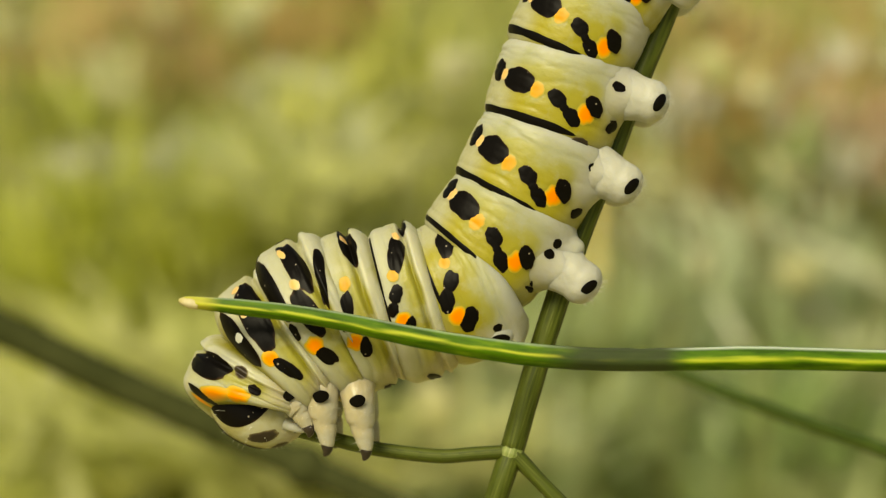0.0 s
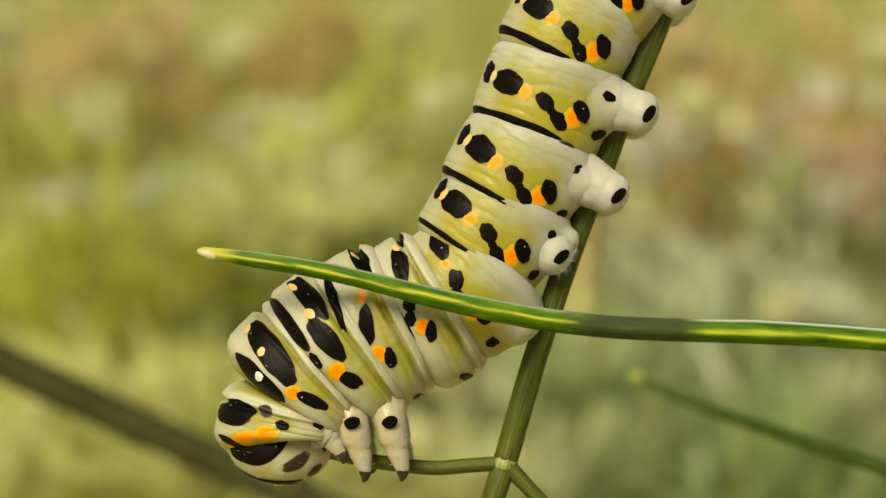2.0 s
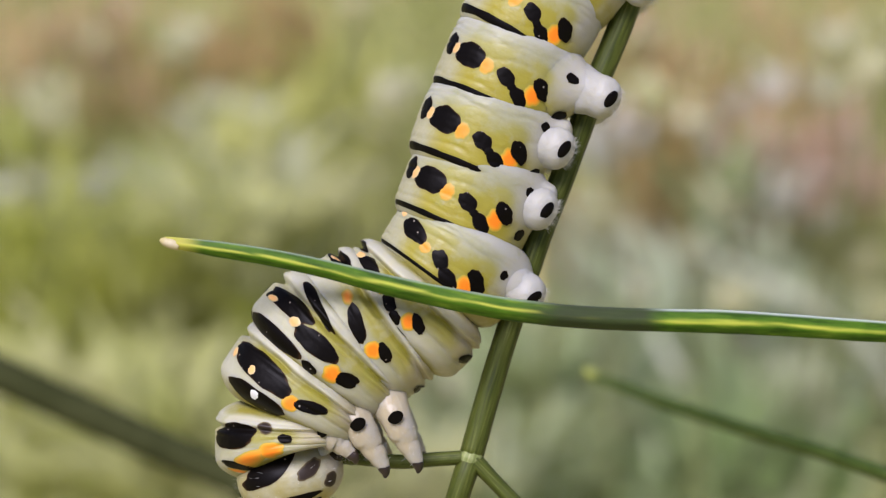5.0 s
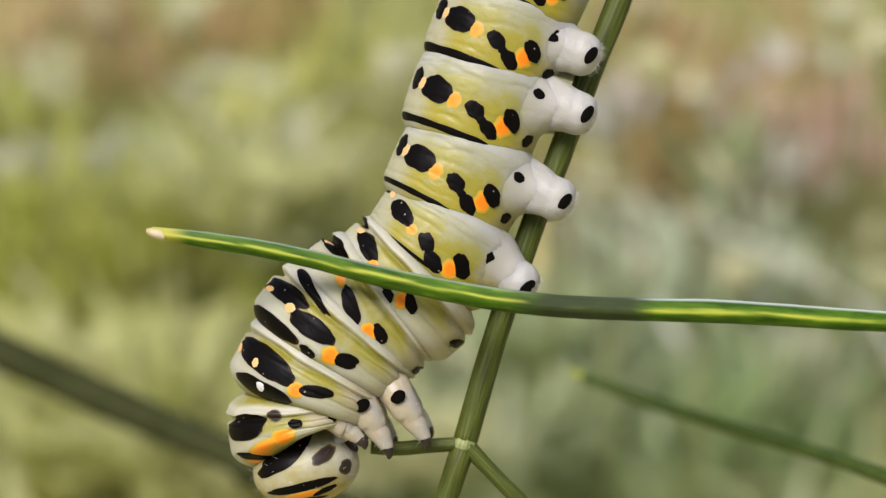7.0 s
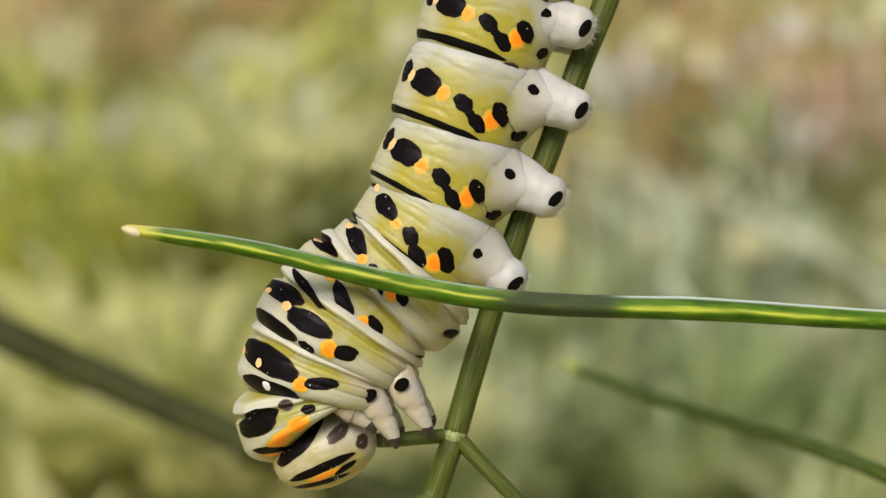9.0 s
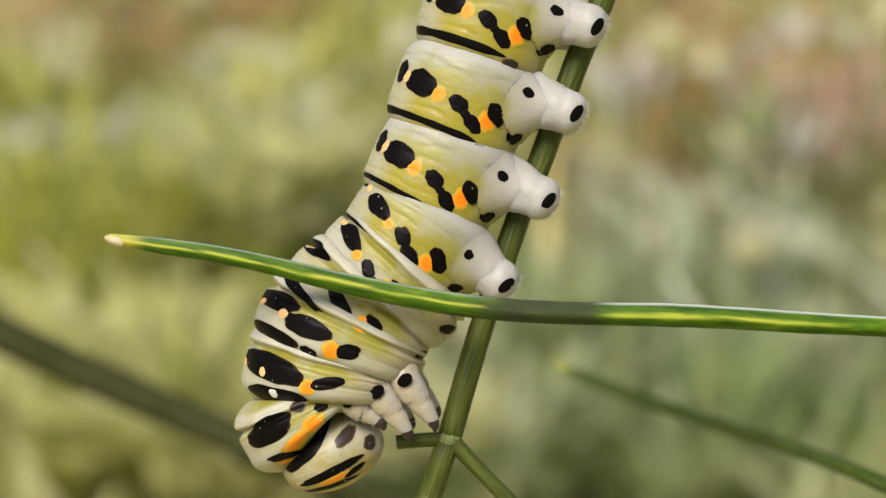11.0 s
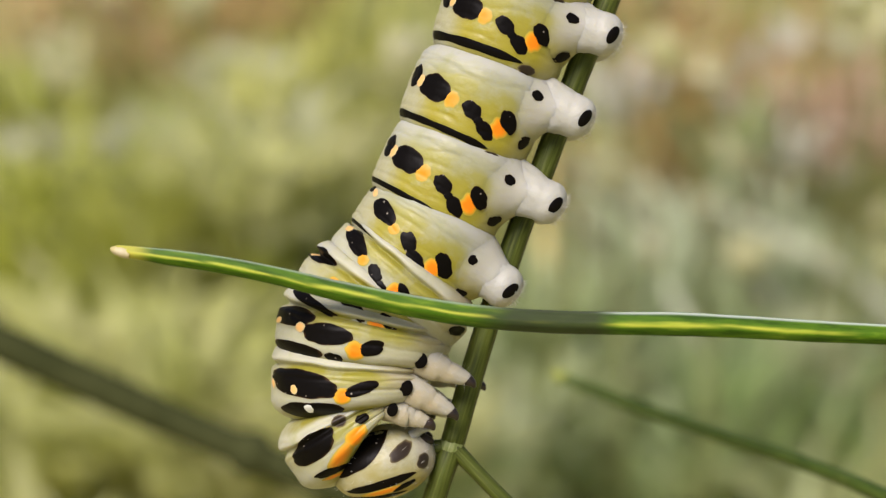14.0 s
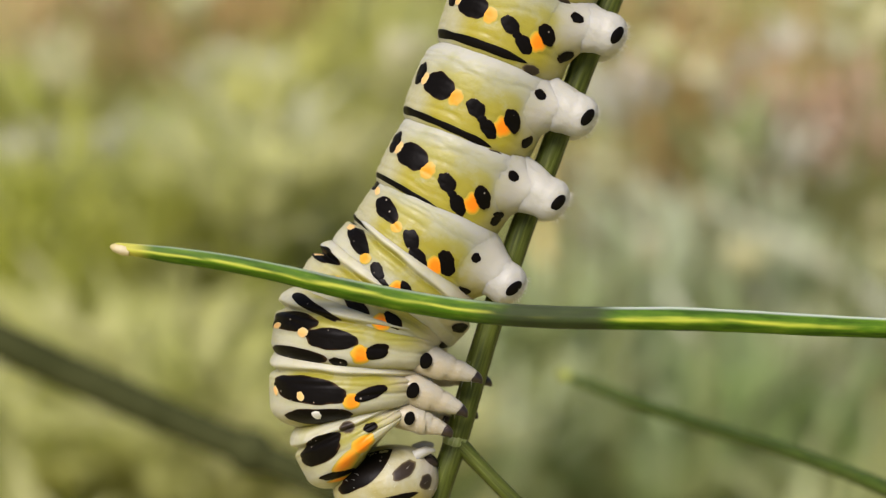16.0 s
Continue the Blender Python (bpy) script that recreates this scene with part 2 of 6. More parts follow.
def leaf_material():
    """Channelled leaf: a pale yellow streak along the channel, dark green edges, a highlight painted on the upper rim.
    """
    m = stalk_material("fennel_leaf", (0.030, 0.075, 0.004), (0.070, 0.150, 0.006), (0.17, 0.28, 0.014), 2.2)
    nt = m.node_tree
    b = nt.nodes["Principled BSDF"]
    col = b.inputs["Base Color"].links[0].from_socket
    uv = nt.nodes.new("ShaderNodeUVMap")
    sep = nt.nodes.new("ShaderNodeSeparateXYZ")
    nt.links.new(uv.outputs[0], sep.inputs[0])
    mp = nt.nodes.new("ShaderNodeMapping")
    mp.inputs["Scale"].default_value = (0.10, 1.2, 1.0)
    nt.links.new(uv.outputs[0], mp.inputs[0])
    wander = noise_tex(nt, mp.outputs[0], 2.5, 3.0)
    place = math_node(nt, "ADD", sep.outputs["Y"], math_node(nt, "MULTIPLY", math_node(nt, "SUBTRACT", wander, 0.5), 0.22))
    band = ramp(nt, place, [(0.19, (0, 0, 0)), (0.245, (1, 1, 1)), (0.30, (0, 0, 0))])
    along = ramp(nt, noise_tex(nt, mp.outputs[0], 4.0, 2.0), [(0.38, (0, 0, 0)), (0.55, (1, 1, 1))])
    patch = ramp(nt, math_node(nt, "MULTIPLY", sep.outputs["X"], 0.1), [(0.20, (0, 0, 0)), (0.26, (1, 1, 1)), (0.36, (1, 1, 1)), (0.42, (0, 0, 0))])
    col = mix(nt, math_node(nt, "MULTIPLY", band, math_node(nt, "MAXIMUM", along, patch)), col, (0.42, 0.45, 0.045))
    # highlight painted along the upper rim, stronger towards the leaf's foot
    rim = ramp(nt, sep.outputs["Y"], [(0.36, (0, 0, 0)), (0.405, (1, 1, 1)), (0.53, (0, 0, 0))])
    rim_sheen = ramp(nt, math_node(nt, "MULTIPLY", sep.outputs["X"], 0.05), [(0.55, (0.35, 0.35, 0.35)), (0.66, (0.72, 0.72, 0.72))])
    col = mix(nt, math_node(nt, "MULTIPLY", rim, rim_sheen), col, (0.60, 0.66, 0.56))
    yl = ramp(nt, sep.outputs["X"], [(0.35, (1, 1, 1)), (1.0, (0, 0, 0))])
    col = mix(nt, math_node(nt, "MULTIPLY", yl, 0.8), col, (0.50, 0.46, 0.06))
    # shade painted into the colour of the leaf's middle stretch
    shaded = ramp(nt, math_node(nt, "MULTIPLY", sep.outputs["X"], 0.05), [(0.42, (0, 0, 0)), (0.50, (1, 1, 1)), (0.59, (1, 1, 1)), (0.63, (0, 0, 0))])
    col = mix(nt, math_node(nt, "MULTIPLY", shaded, 0.9), col, (0.036, 0.045, 0.018))
    nt.links.new(col, b.inputs["Base Color"])
    b.inputs["Roughness"].default_value = 0.42
    b.inputs["Specular IOR Level"].default_value = 0.10
    return m


MAT_STEM = stalk_material("fennel_stem", (0.042, 0.055, 0.008), (0.080, 0.098, 0.012), (0.15, 0.17, 0.035), 9.0)
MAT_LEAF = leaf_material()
MAT_JOINT = stalk_material("pale_joint", (0.16, 0.20, 0.05), (0.26, 0.30, 0.10), (0.40, 0.42, 0.18), 9.0)
MAT_TIP = plain_material("leaf_tip", (0.46, 0.38, 0.12), (0.58, 0.50, 0.30), 800, 0.6)
MAT_FAR_STEM = plain_material("far_stalk", (0.038, 0.043, 0.013), (0.055, 0.060, 0.020), 200, 0.9, 0.0, 0.3, 0.0003, 0.1)
MAT_GREEN_STALK = stalk_material("green_stalk", (0.034, 0.058, 0.007), (0.062, 0.098, 0.012), (0.10, 0.14, 0.02), 6.0)
MAT_PALE_TIP = plain_material("pale_leaf_tip", (0.22, 0.26, 0.02), (0.30, 0.32, 0.04), 300, 0.5)
MAT_HERB_STEM = plain_material("herb_stem", (0.14, 0.17, 0.04), (0.30, 0.28, 0.09), 60.0, 0.6)
MAT_SOIL = plain_material("meadow_soil", (0.36, 0.29, 0.12), (0.44, 0.40, 0.15), 6.0, 0.9, 0.0, 0.5, 0.02)


# ---- building helpers ----
def part(name, bm, material, parent=None, label="", smooth=True):
    me = bpy.data.meshes.new(name)
    bm.to_mesh(me)
    bm.free()
    me.materials.append(material)
    if smooth:
        me.shade_smooth()
    ob = new(name, me)
    if parent is not None:
        ob.parent = parent
    if label:
        tagged(ob, label)
    return ob


def tube(points, radii, n=16, ridges=0, depth=0.0, flat=1.0, caps=True, sub=6, jitter=0.025):
    """A stalk through points (mm), with its radii; ridges run along it. UV: along, around."""
    pts = [Vector(p) for p in points]
    path, rads = [], []
    for i in range(len(pts) - 1):
        p0, p1, p2, p3 = pts[max(i - 1, 0)], pts[i], pts[i + 1], pts[min(i + 2, len(pts) - 1)]
        for k in range(sub):
            s = k / sub
            path.append(0.5 * (2 * p1 + (p2 - p0) * s + (2 * p0 - 5 * p1 + 4 * p2 - p3) * s * s + (3 * p1 - p0 - 3 * p2 + p3) * s ** 3))
            rads.append(radii[i] * (1 - s) + radii[i + 1] * s)
    path.append(pts[-1])
    rads.append(radii[-1])
    bm = bmesh.new()
    uvl = bm.loops.layers.uv.new("UVMap")
    rings, length, lens = [], 0.0, []
    for i, c in enumerate(path):
        if i:
            length += (c - path[i - 1]).length
        lens.append(length)
        t = (path[min(i + 1, len(path) - 1)] - path[max(i - 1, 0)]).normalized()
        side = t.cross(Vector((0, -1, 0))).normalized()
        front = side.cross(t).normalized()
        ring = []
        for j in range(n):
            a = 2 * math.pi * j / n
            r = rads[i] * (1 + depth * math.cos(ridges * a)) if ridges else rads[i]
            r *= 1 + jitter * noise.noise(c * 0.8 + Vector((j * 0.3, 0, 0)))
            ring.append(bm.verts.new((c + side * (r * math.cos(a)) + front * (r * flat * math.sin(a))) * MM))
        rings.append(ring)
    for i in range(len(rings) - 1):
        for j in range(n):
            k = (j + 1) % n
            f = bm.faces.new((rings[i][j], rings[i][k], rings[i + 1][k], rings[i + 1][j]))
            for loop, (u, v) in zip(f.loops, ((lens[i], j), (lens[i], j + 1), (lens[i + 1], j + 1), (lens[i + 1], j))):
                loop[uvl].uv = (u * 0.4, v / n)
    if caps:
        bm.faces.new(rings[0])
        bm.faces.new(list(reversed(rings[-1])))
    bmesh.ops.recalc_face_normals(bm, faces=bm.faces)
    return bm


# ---- ground ----
def build_ground():
    bm = bmesh.new()
    n, size = 60, 90.0
    grid = []
    for i in range(n + 1):
        row = []
        for j in range(n + 1):
            x = math.copysign(abs(2 * i / n - 1) ** 2.6, 2 * i / n - 1) * size
            y = math.copysign(abs(2 * j / n - 1) ** 2.6, 2 * j / n - 1) * size + 0.6
            row.append(bm.verts.new((x, y, 0.02 * noise.noise(Vector((x * 3, y * 3, 0))) if math.hypot(x, y) < 8 else 0)))
        grid.append(row)
    for i in range(n):
        for j in range(n):
            bm.faces.new((grid[i][j], grid[i + 1][j], grid[i + 1][j + 1], grid[i][j + 1]))
    g = part("ground", bm, MAT_SOIL)
    tagged(g, "meadow soil under dry and green grass", "ground", kind="structure")


build_ground()

# ---- meadow behind ----
def behind(a, b, d):
    """A place behind the plane: a, b in tenths of the view's half width right and up, d metres from the lens."""
    s = d * 0.2217 / 10
    return PLACE @ Vector((a * s, d - DIST * MM, b * s))


def leaf_blades(bm, base, count, length, width, spread, rng, lean=0.5):
    """Bent blades that grow from one foot."""
    for _ in range(count):
        a = rng.uniform(0, 2 * math.pi)
        out = Vector((math.cos(a), math.sin(a), 0))
        side = Vector((-math.sin(a), math.cos(a), 0))
        ln, w = length * rng.uniform(0.6, 1.2), width * rng.uniform(0.6, 1.3)
        foot = base + out * rng.uniform(0, spread)
        tip_out = rng.uniform(0.1, lean)
        prev = None
        for i in range(4):
            s = i / 3
            c = foot + out * (ln * tip_out * s * s) + Vector((0, 0, ln * s * (1 - 0.25 * s)))
            k = w * (1 - s) ** 0.7 * 0.5 + 0.0002
            pair = (bm.verts.new(c - side * k), bm.verts.new(c + side * k + out * (k * 0.4)))
            if prev:
                bm.faces.new((prev[0], prev[1], pair[1], pair[0]))
            prev = pair


def stalk_strip(bm, foot, top, width, rng):
    """A thin three-sided stalk that bows from the soil to a clump of leaves."""
    bow = Vector((rng.uniform(-0.02, 0.02), rng.uniform(-0.02, 0.02), 0))
    prev = None
    for i in range(5):
        s = i / 4
        c = foot.lerp(top, s) + bow * (4 * s * (1 - s))
        k = width * (1 - 0.6 * s)
        ring = [bm.verts.new(c + Vector((math.cos(a) * k, math.sin(a) * k, 0))) for a in (0.3, 2.4, 4.5)]
        if prev:
            for j in range(3):
                bm.faces.new((prev[j], prev[(j + 1) % 3], ring[(j + 1) % 3], ring[j]))
        prev = ring


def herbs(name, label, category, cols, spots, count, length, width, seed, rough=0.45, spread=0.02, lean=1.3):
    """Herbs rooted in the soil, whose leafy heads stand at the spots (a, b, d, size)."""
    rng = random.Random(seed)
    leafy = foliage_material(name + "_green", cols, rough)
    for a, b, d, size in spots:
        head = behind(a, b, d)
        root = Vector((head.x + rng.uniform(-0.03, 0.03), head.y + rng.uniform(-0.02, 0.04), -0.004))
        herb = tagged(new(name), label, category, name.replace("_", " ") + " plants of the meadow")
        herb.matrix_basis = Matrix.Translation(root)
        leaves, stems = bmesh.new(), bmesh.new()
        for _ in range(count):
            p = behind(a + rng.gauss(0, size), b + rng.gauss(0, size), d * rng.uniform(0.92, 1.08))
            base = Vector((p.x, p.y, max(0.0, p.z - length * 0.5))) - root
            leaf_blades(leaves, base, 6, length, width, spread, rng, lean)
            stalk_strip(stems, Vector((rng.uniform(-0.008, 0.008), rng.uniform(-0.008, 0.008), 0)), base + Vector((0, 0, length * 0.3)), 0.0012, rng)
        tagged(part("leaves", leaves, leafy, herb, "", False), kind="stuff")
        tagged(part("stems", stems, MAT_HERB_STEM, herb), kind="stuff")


def build_grass():
    """Grass over the whole meadow, thinner far from the plant."""
    rs = np.random.RandomState(6)
    n = 26000
    r, a = 8.0 * rs.random_sample(n), rs.uniform(0, 2 * math.pi, n)
    fx, fy = r * np.cos(a), r * np.sin(a) + 1.1
    fx, fy = np.repeat(fx, 3) + rs.uniform(-0.012, 0.012, 3 * n), np.repeat(fy, 3) + rs.uniform(-0.012, 0.012, 3 * n)
    n *= 3
    turn, ln = rs.uniform(0, 2 * math.pi, n), rs.uniform(0.05, 0.12, n)
    w, out = rs.uniform(0.0025, 0.0055, n), rs.uniform(0.1, 1.5, n)
    ox, oy = np.cos(turn), np.sin(turn)
    verts = np.zeros((n, 4, 2, 3))
    for i in range(4):
        s = i / 3
        k = w * (1 - s) ** 0.7 * 0.5 + 0.0002
        cx, cy, cz = fx + ox * ln * out * s * s, fy + oy * ln * out * s * s, ln * s * (1 - 0.25 * s)
        for j, e in enumerate((-1, 1)):
            verts[:, i, j, 0], verts[:, i, j, 1], verts[:, i, j, 2] = cx - e * oy * k, cy + e * ox * k, cz
    base = (np.arange(n) * 8)[:, None, None]
    faces = base + np.array([(0, 1, 3, 2), (2, 3, 5, 4), (4, 5, 7, 6)])[None]
    me = bpy.data.meshes.new("meadow_grass")
    me.from_pydata(verts.reshape(-1, 3).tolist(), [], faces.reshape(-1, 4).tolist())
    me.materials.append(foliage_material("meadow_grass_green", [(0.32, 0.40, 0.11), (0.53, 0.58, 0.16), (0.76, 0.71, 0.28), (0.27, 0.37, 0.12), (0.64, 0.55, 0.28)]))
    tagged(new("meadow_grass", me), "mixed green and yellowing meadow grass", "grass", kind="stuff")


def build_meadow():
    rng = random.Random(5)
    build_grass()
    herbs("yellow_herb", "yellow-green feathery herb standing in the sun", "herb", [(0.50, 0.53, 0.08), (0.66, 0.63, 0.16), (0.40, 0.47, 0.09), (0.66, 0.65, 0.36)],
          [(-7.5, 1.4, 0.75, 0.45), (-9, 0.2, 0.8, 0.8), (-6.5, 0.3, 0.8, 0.6), (-2.8, 3.0, 0.8, 0.5), (-3.2, 1.2, 0.85, 0.8), (-1.5, 3.8, 0.9, 0.8), (-9, -5, 0.7, 1.0), (-5, -4.5, 0.75, 0.9), (2.0, -3.2, 0.8, 0.5), (-8, 3.2, 0.9, 0.5), (-5.3, -1.8, 0.78, 0.5), (-4.6, -2.2, 0.78, 0.4), (-3.4, 2.2, 0.82, 0.4), (-2.9, 0.8, 0.74, 0.5), (-3.8, 0.3, 0.74, 0.4), (-7.0, -4.6, 0.66, 0.8), (-8.5, -3.6, 0.66, 0.6), (-2.2, 1.9, 0.76, 0.4), (-6.4, -0.2, 0.68, 0.45), (-5.4, 0.3, 0.70, 0.4), (-7.3, -0.9, 0.68, 0.4), (-4.3, 0.7, 0.72, 0.4), (-3.4, -0.1, 0.72, 0.4), (-8.6, 0.4, 0.7, 0.5)],
          12, 0.032, 0.006, 11)
    herbs("dry_grass", "tuft of dry tan grass", "grass", [(0.60, 0.42, 0.16), (0.50, 0.35, 0.13), (0.67, 0.52, 0.25)],
          [(-9, 5.2, 1.2, 1.0), (-6.5, 5.0, 1.25, 1.0), (-4, 5.4, 1.3, 0.8), (6, 4.5, 1.1, 0.8), (8.5, 3.2, 1.1, 0.7), (6.8, 2.5, 1.0, 0.7), (9.5, 5.0, 1.2, 0.8), (4.8, 1.5, 1.0, 0.6), (7.5, 0.8, 1.0, 0.6), (-2, 5.4, 1.3, 0.6)],
          12, 0.05, 0.005, 12)
    herbs("dark_herb", "low grey-green herb in the meadow", "herb", [(0.38, 0.50, 0.18), (0.52, 0.60, 0.34), (0.60, 0.58, 0.30), (0.46, 0.56, 0.28), (0.70, 0.73, 0.56)],
          [(7, -2.0, 0.9, 0.8), (8.8, -0.5, 0.95, 0.7), (5.8, -3.8, 0.85, 0.8), (9, -4.2, 0.85, 0.8), (7.5, 1.8, 1.0, 0.6), (3.5, -2.5, 0.85, 0.6), (-1, -3.5, 0.8, 0.7), (4, -4.8, 0.8, 0.6), (5.4, -2.8, 0.8, 0.5), (8.4, -3.0, 0.8, 0.6), (6.5, -5.2, 0.75, 0.6), (10, -1.5, 0.85, 0.5), (10.4, -4.4, 0.8, 0.6), (6.2, -1.0, 0.85, 0.5), (1.6, -2.6, 0.76, 0.5), (2.6, -4.4, 0.72, 0.5), (4.4, -3.4, 0.76, 0.5), (0.2, -5.2, 0.68, 0.5), (7.6, -3.6, 0.74, 0.5), (9.6, -5.4, 0.72, 0.5), (3.0, -1.6, 0.8, 0.4)],
          12, 0.04, 0.007, 13)
    # near-white leaf colours paint the highlights of the blurred meadow
    herbs("pale_herb", "herb with pale shiny leaves, highlights put into their colour", "herb", [(0.80, 0.80, 0.62), (0.80, 0.80, 0.74), (0.80, 0.77, 0.67)],
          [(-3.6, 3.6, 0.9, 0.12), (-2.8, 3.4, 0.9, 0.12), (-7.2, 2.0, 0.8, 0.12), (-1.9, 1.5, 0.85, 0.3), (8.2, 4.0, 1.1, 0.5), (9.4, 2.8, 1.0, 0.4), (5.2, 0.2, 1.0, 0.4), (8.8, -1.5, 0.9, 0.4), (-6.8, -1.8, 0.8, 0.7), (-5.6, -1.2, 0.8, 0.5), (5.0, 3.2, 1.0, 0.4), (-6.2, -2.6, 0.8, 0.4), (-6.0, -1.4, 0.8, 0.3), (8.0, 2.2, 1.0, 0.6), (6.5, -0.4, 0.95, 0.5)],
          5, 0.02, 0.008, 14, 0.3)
    herbs("silver_herb", "pale grey-green herb in soft light", "herb", [(0.65, 0.66, 0.41), (0.74, 0.73, 0.50), (0.58, 0.61, 0.34)],
          [(-6.0, -1.4, 0.72, 0.4), (-5.3, -2.0, 0.7, 0.4), (-4.8, -2.8, 0.7, 0.4), (-4.4, -1.8, 0.72, 0.3), (-3.2, 2.2, 0.75, 0.3), (-3.6, 1.2, 0.72, 0.25), (-2.4, 1.2, 0.72, 0.3), (7.0, 0.2, 0.85, 0.5), (9.0, -2.4, 0.8, 0.5)],
          5, 0.025, 0.008, 18, 0.4)
    # lit copy of the yellow-green herb: its brighter colours stand in for sunlight
    herbs("bright_toned_herb", "broad yellow-green herb leaves, sunlight put into their colour", "herb", [(0.58, 0.60, 0.19), (0.70, 0.68, 0.34), (0.52, 0.56, 0.15), (0.76, 0.73, 0.46)],
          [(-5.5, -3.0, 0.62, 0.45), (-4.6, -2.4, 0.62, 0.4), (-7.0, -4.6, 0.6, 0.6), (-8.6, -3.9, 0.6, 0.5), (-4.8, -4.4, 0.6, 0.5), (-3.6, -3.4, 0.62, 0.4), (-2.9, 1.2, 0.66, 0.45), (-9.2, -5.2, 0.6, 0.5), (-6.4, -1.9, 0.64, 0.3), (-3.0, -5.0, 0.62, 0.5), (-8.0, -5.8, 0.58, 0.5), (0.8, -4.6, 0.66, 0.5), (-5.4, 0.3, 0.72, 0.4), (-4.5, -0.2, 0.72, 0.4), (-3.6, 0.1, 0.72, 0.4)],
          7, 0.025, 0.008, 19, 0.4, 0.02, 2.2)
    herbs("rust_herb", "dry herb with pale rusty leaves", "herb", [(0.66, 0.44, 0.28), (0.78, 0.60, 0.46), (0.60, 0.38, 0.22)],
          [(9.2, 2.9, 1.0, 0.35), (10.6, 2.7, 1.0, 0.4), (6.3, 5.2, 1.2, 0.4), (-6.5, 5.6, 1.3, 0.5)], 7, 0.03, 0.007, 16)
    herbs("fresh_herb", "fresh light green herb", "herb", [(0.39, 0.53, 0.09), (0.53, 0.67, 0.15), (0.33, 0.47, 0.08)],
          [(3.7, -4.0, 0.8, 0.45), (3.5, -2.8, 0.85, 0.3), (-6.0, -2.2, 0.85, 0.6), (7.2, -4.6, 0.85, 0.5), (-2.2, -2.0, 0.85, 0.5), (-5.6, -1.5, 0.76, 0.4), (-3.6, 1.9, 0.8, 0.35)], 12, 0.035, 0.007, 17)
    # added tufts whose pale colour paints round glints in the blur
    herbs("bright_leaf", "added tuft of small pale leaves, glint put into their colour", "herb", [(0.70, 0.72, 0.40), (0.80, 0.80, 0.62), (0.74, 0.70, 0.36)],
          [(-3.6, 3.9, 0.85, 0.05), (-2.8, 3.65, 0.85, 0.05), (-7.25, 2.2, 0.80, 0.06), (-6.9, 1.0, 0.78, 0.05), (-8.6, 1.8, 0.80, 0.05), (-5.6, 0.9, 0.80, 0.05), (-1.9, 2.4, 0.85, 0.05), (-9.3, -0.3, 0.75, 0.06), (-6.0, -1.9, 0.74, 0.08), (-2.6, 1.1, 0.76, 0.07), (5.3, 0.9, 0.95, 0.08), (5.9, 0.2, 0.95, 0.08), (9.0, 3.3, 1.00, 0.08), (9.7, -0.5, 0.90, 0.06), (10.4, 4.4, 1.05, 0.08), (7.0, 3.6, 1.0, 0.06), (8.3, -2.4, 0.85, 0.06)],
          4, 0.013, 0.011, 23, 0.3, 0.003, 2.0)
    # more glints scattered at random: added stalks topped with pale-coloured leaves
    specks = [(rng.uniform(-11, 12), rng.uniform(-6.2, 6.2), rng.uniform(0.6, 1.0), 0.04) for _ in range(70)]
    herbs("bright_speck", "added thin stalk, glint put into its small pale leaves", "stalk", [(0.79, 0.74, 0.41), (0.80, 0.80, 0.60), (0.72, 0.72, 0.34)], [s for s in specks if not (s[0] > 3 and s[1] < -1.5)], 2, 0.013, 0.008, 15, 0.3, 0.003)


build_meadow()


def build_grass_stalk(label, dark, light, way, width):
    """A bent blade of grass; way: (a, b, d) from near its root to its tip."""
    pts = [behind(*p) for p in way]
    pts.insert(0, Vector((pts[0].x, pts[0].y + 0.01, -0.004)))
    root = pts[0].copy()
    ob = tagged(part("grass_stalk", tube([(p - root) / MM for p in pts], [width * 0.8] + [width] * (len(pts) - 2) + [width * 0.25], 10, 3, 0.1, 0.35), plain_material("grass_blade", dark, light, 40.0, 0.5, 0.0, 0.3, 0.0005)), label, "grass")
    ob.matrix_basis = Matrix.Translation(root)


build_grass_stalk("pale bent blade of dry grass", (0.42, 0.44, 0.29), (0.52, 0.53, 0.38), [(12.6, -5.0, 0.80), (11.4, -2.0, 0.80), (9.4, -0.5, 0.80), (7.2, 0.6, 0.80)], 3.2)
build_grass_stalk("broad bright green blade of grass", (0.36, 0.46, 0.12), (0.44, 0.54, 0.17), [(4.7, -5.5, 0.85), (4.4, -3.4, 0.85), (4.3, -1.6, 0.85)], 3.4)
build_grass_stalk("upright yellow blade of dry grass", (0.66, 0.52, 0.16), (0.78, 0.66, 0.28), [(3.3, -3.0, 0.92), (3.4, -0.6, 0.92), (3.5, 1.8, 0.92)], 4.0)
build_grass_stalk("pale leaning blade of dry grass", (0.60, 0.62, 0.42), (0.72, 0.72, 0.54), [(10.8, -6.4, 0.78), (9.0, -4.6, 0.78), (7.0, -2.6, 0.78), (6.2, -1.2, 0.78)], 3.5)


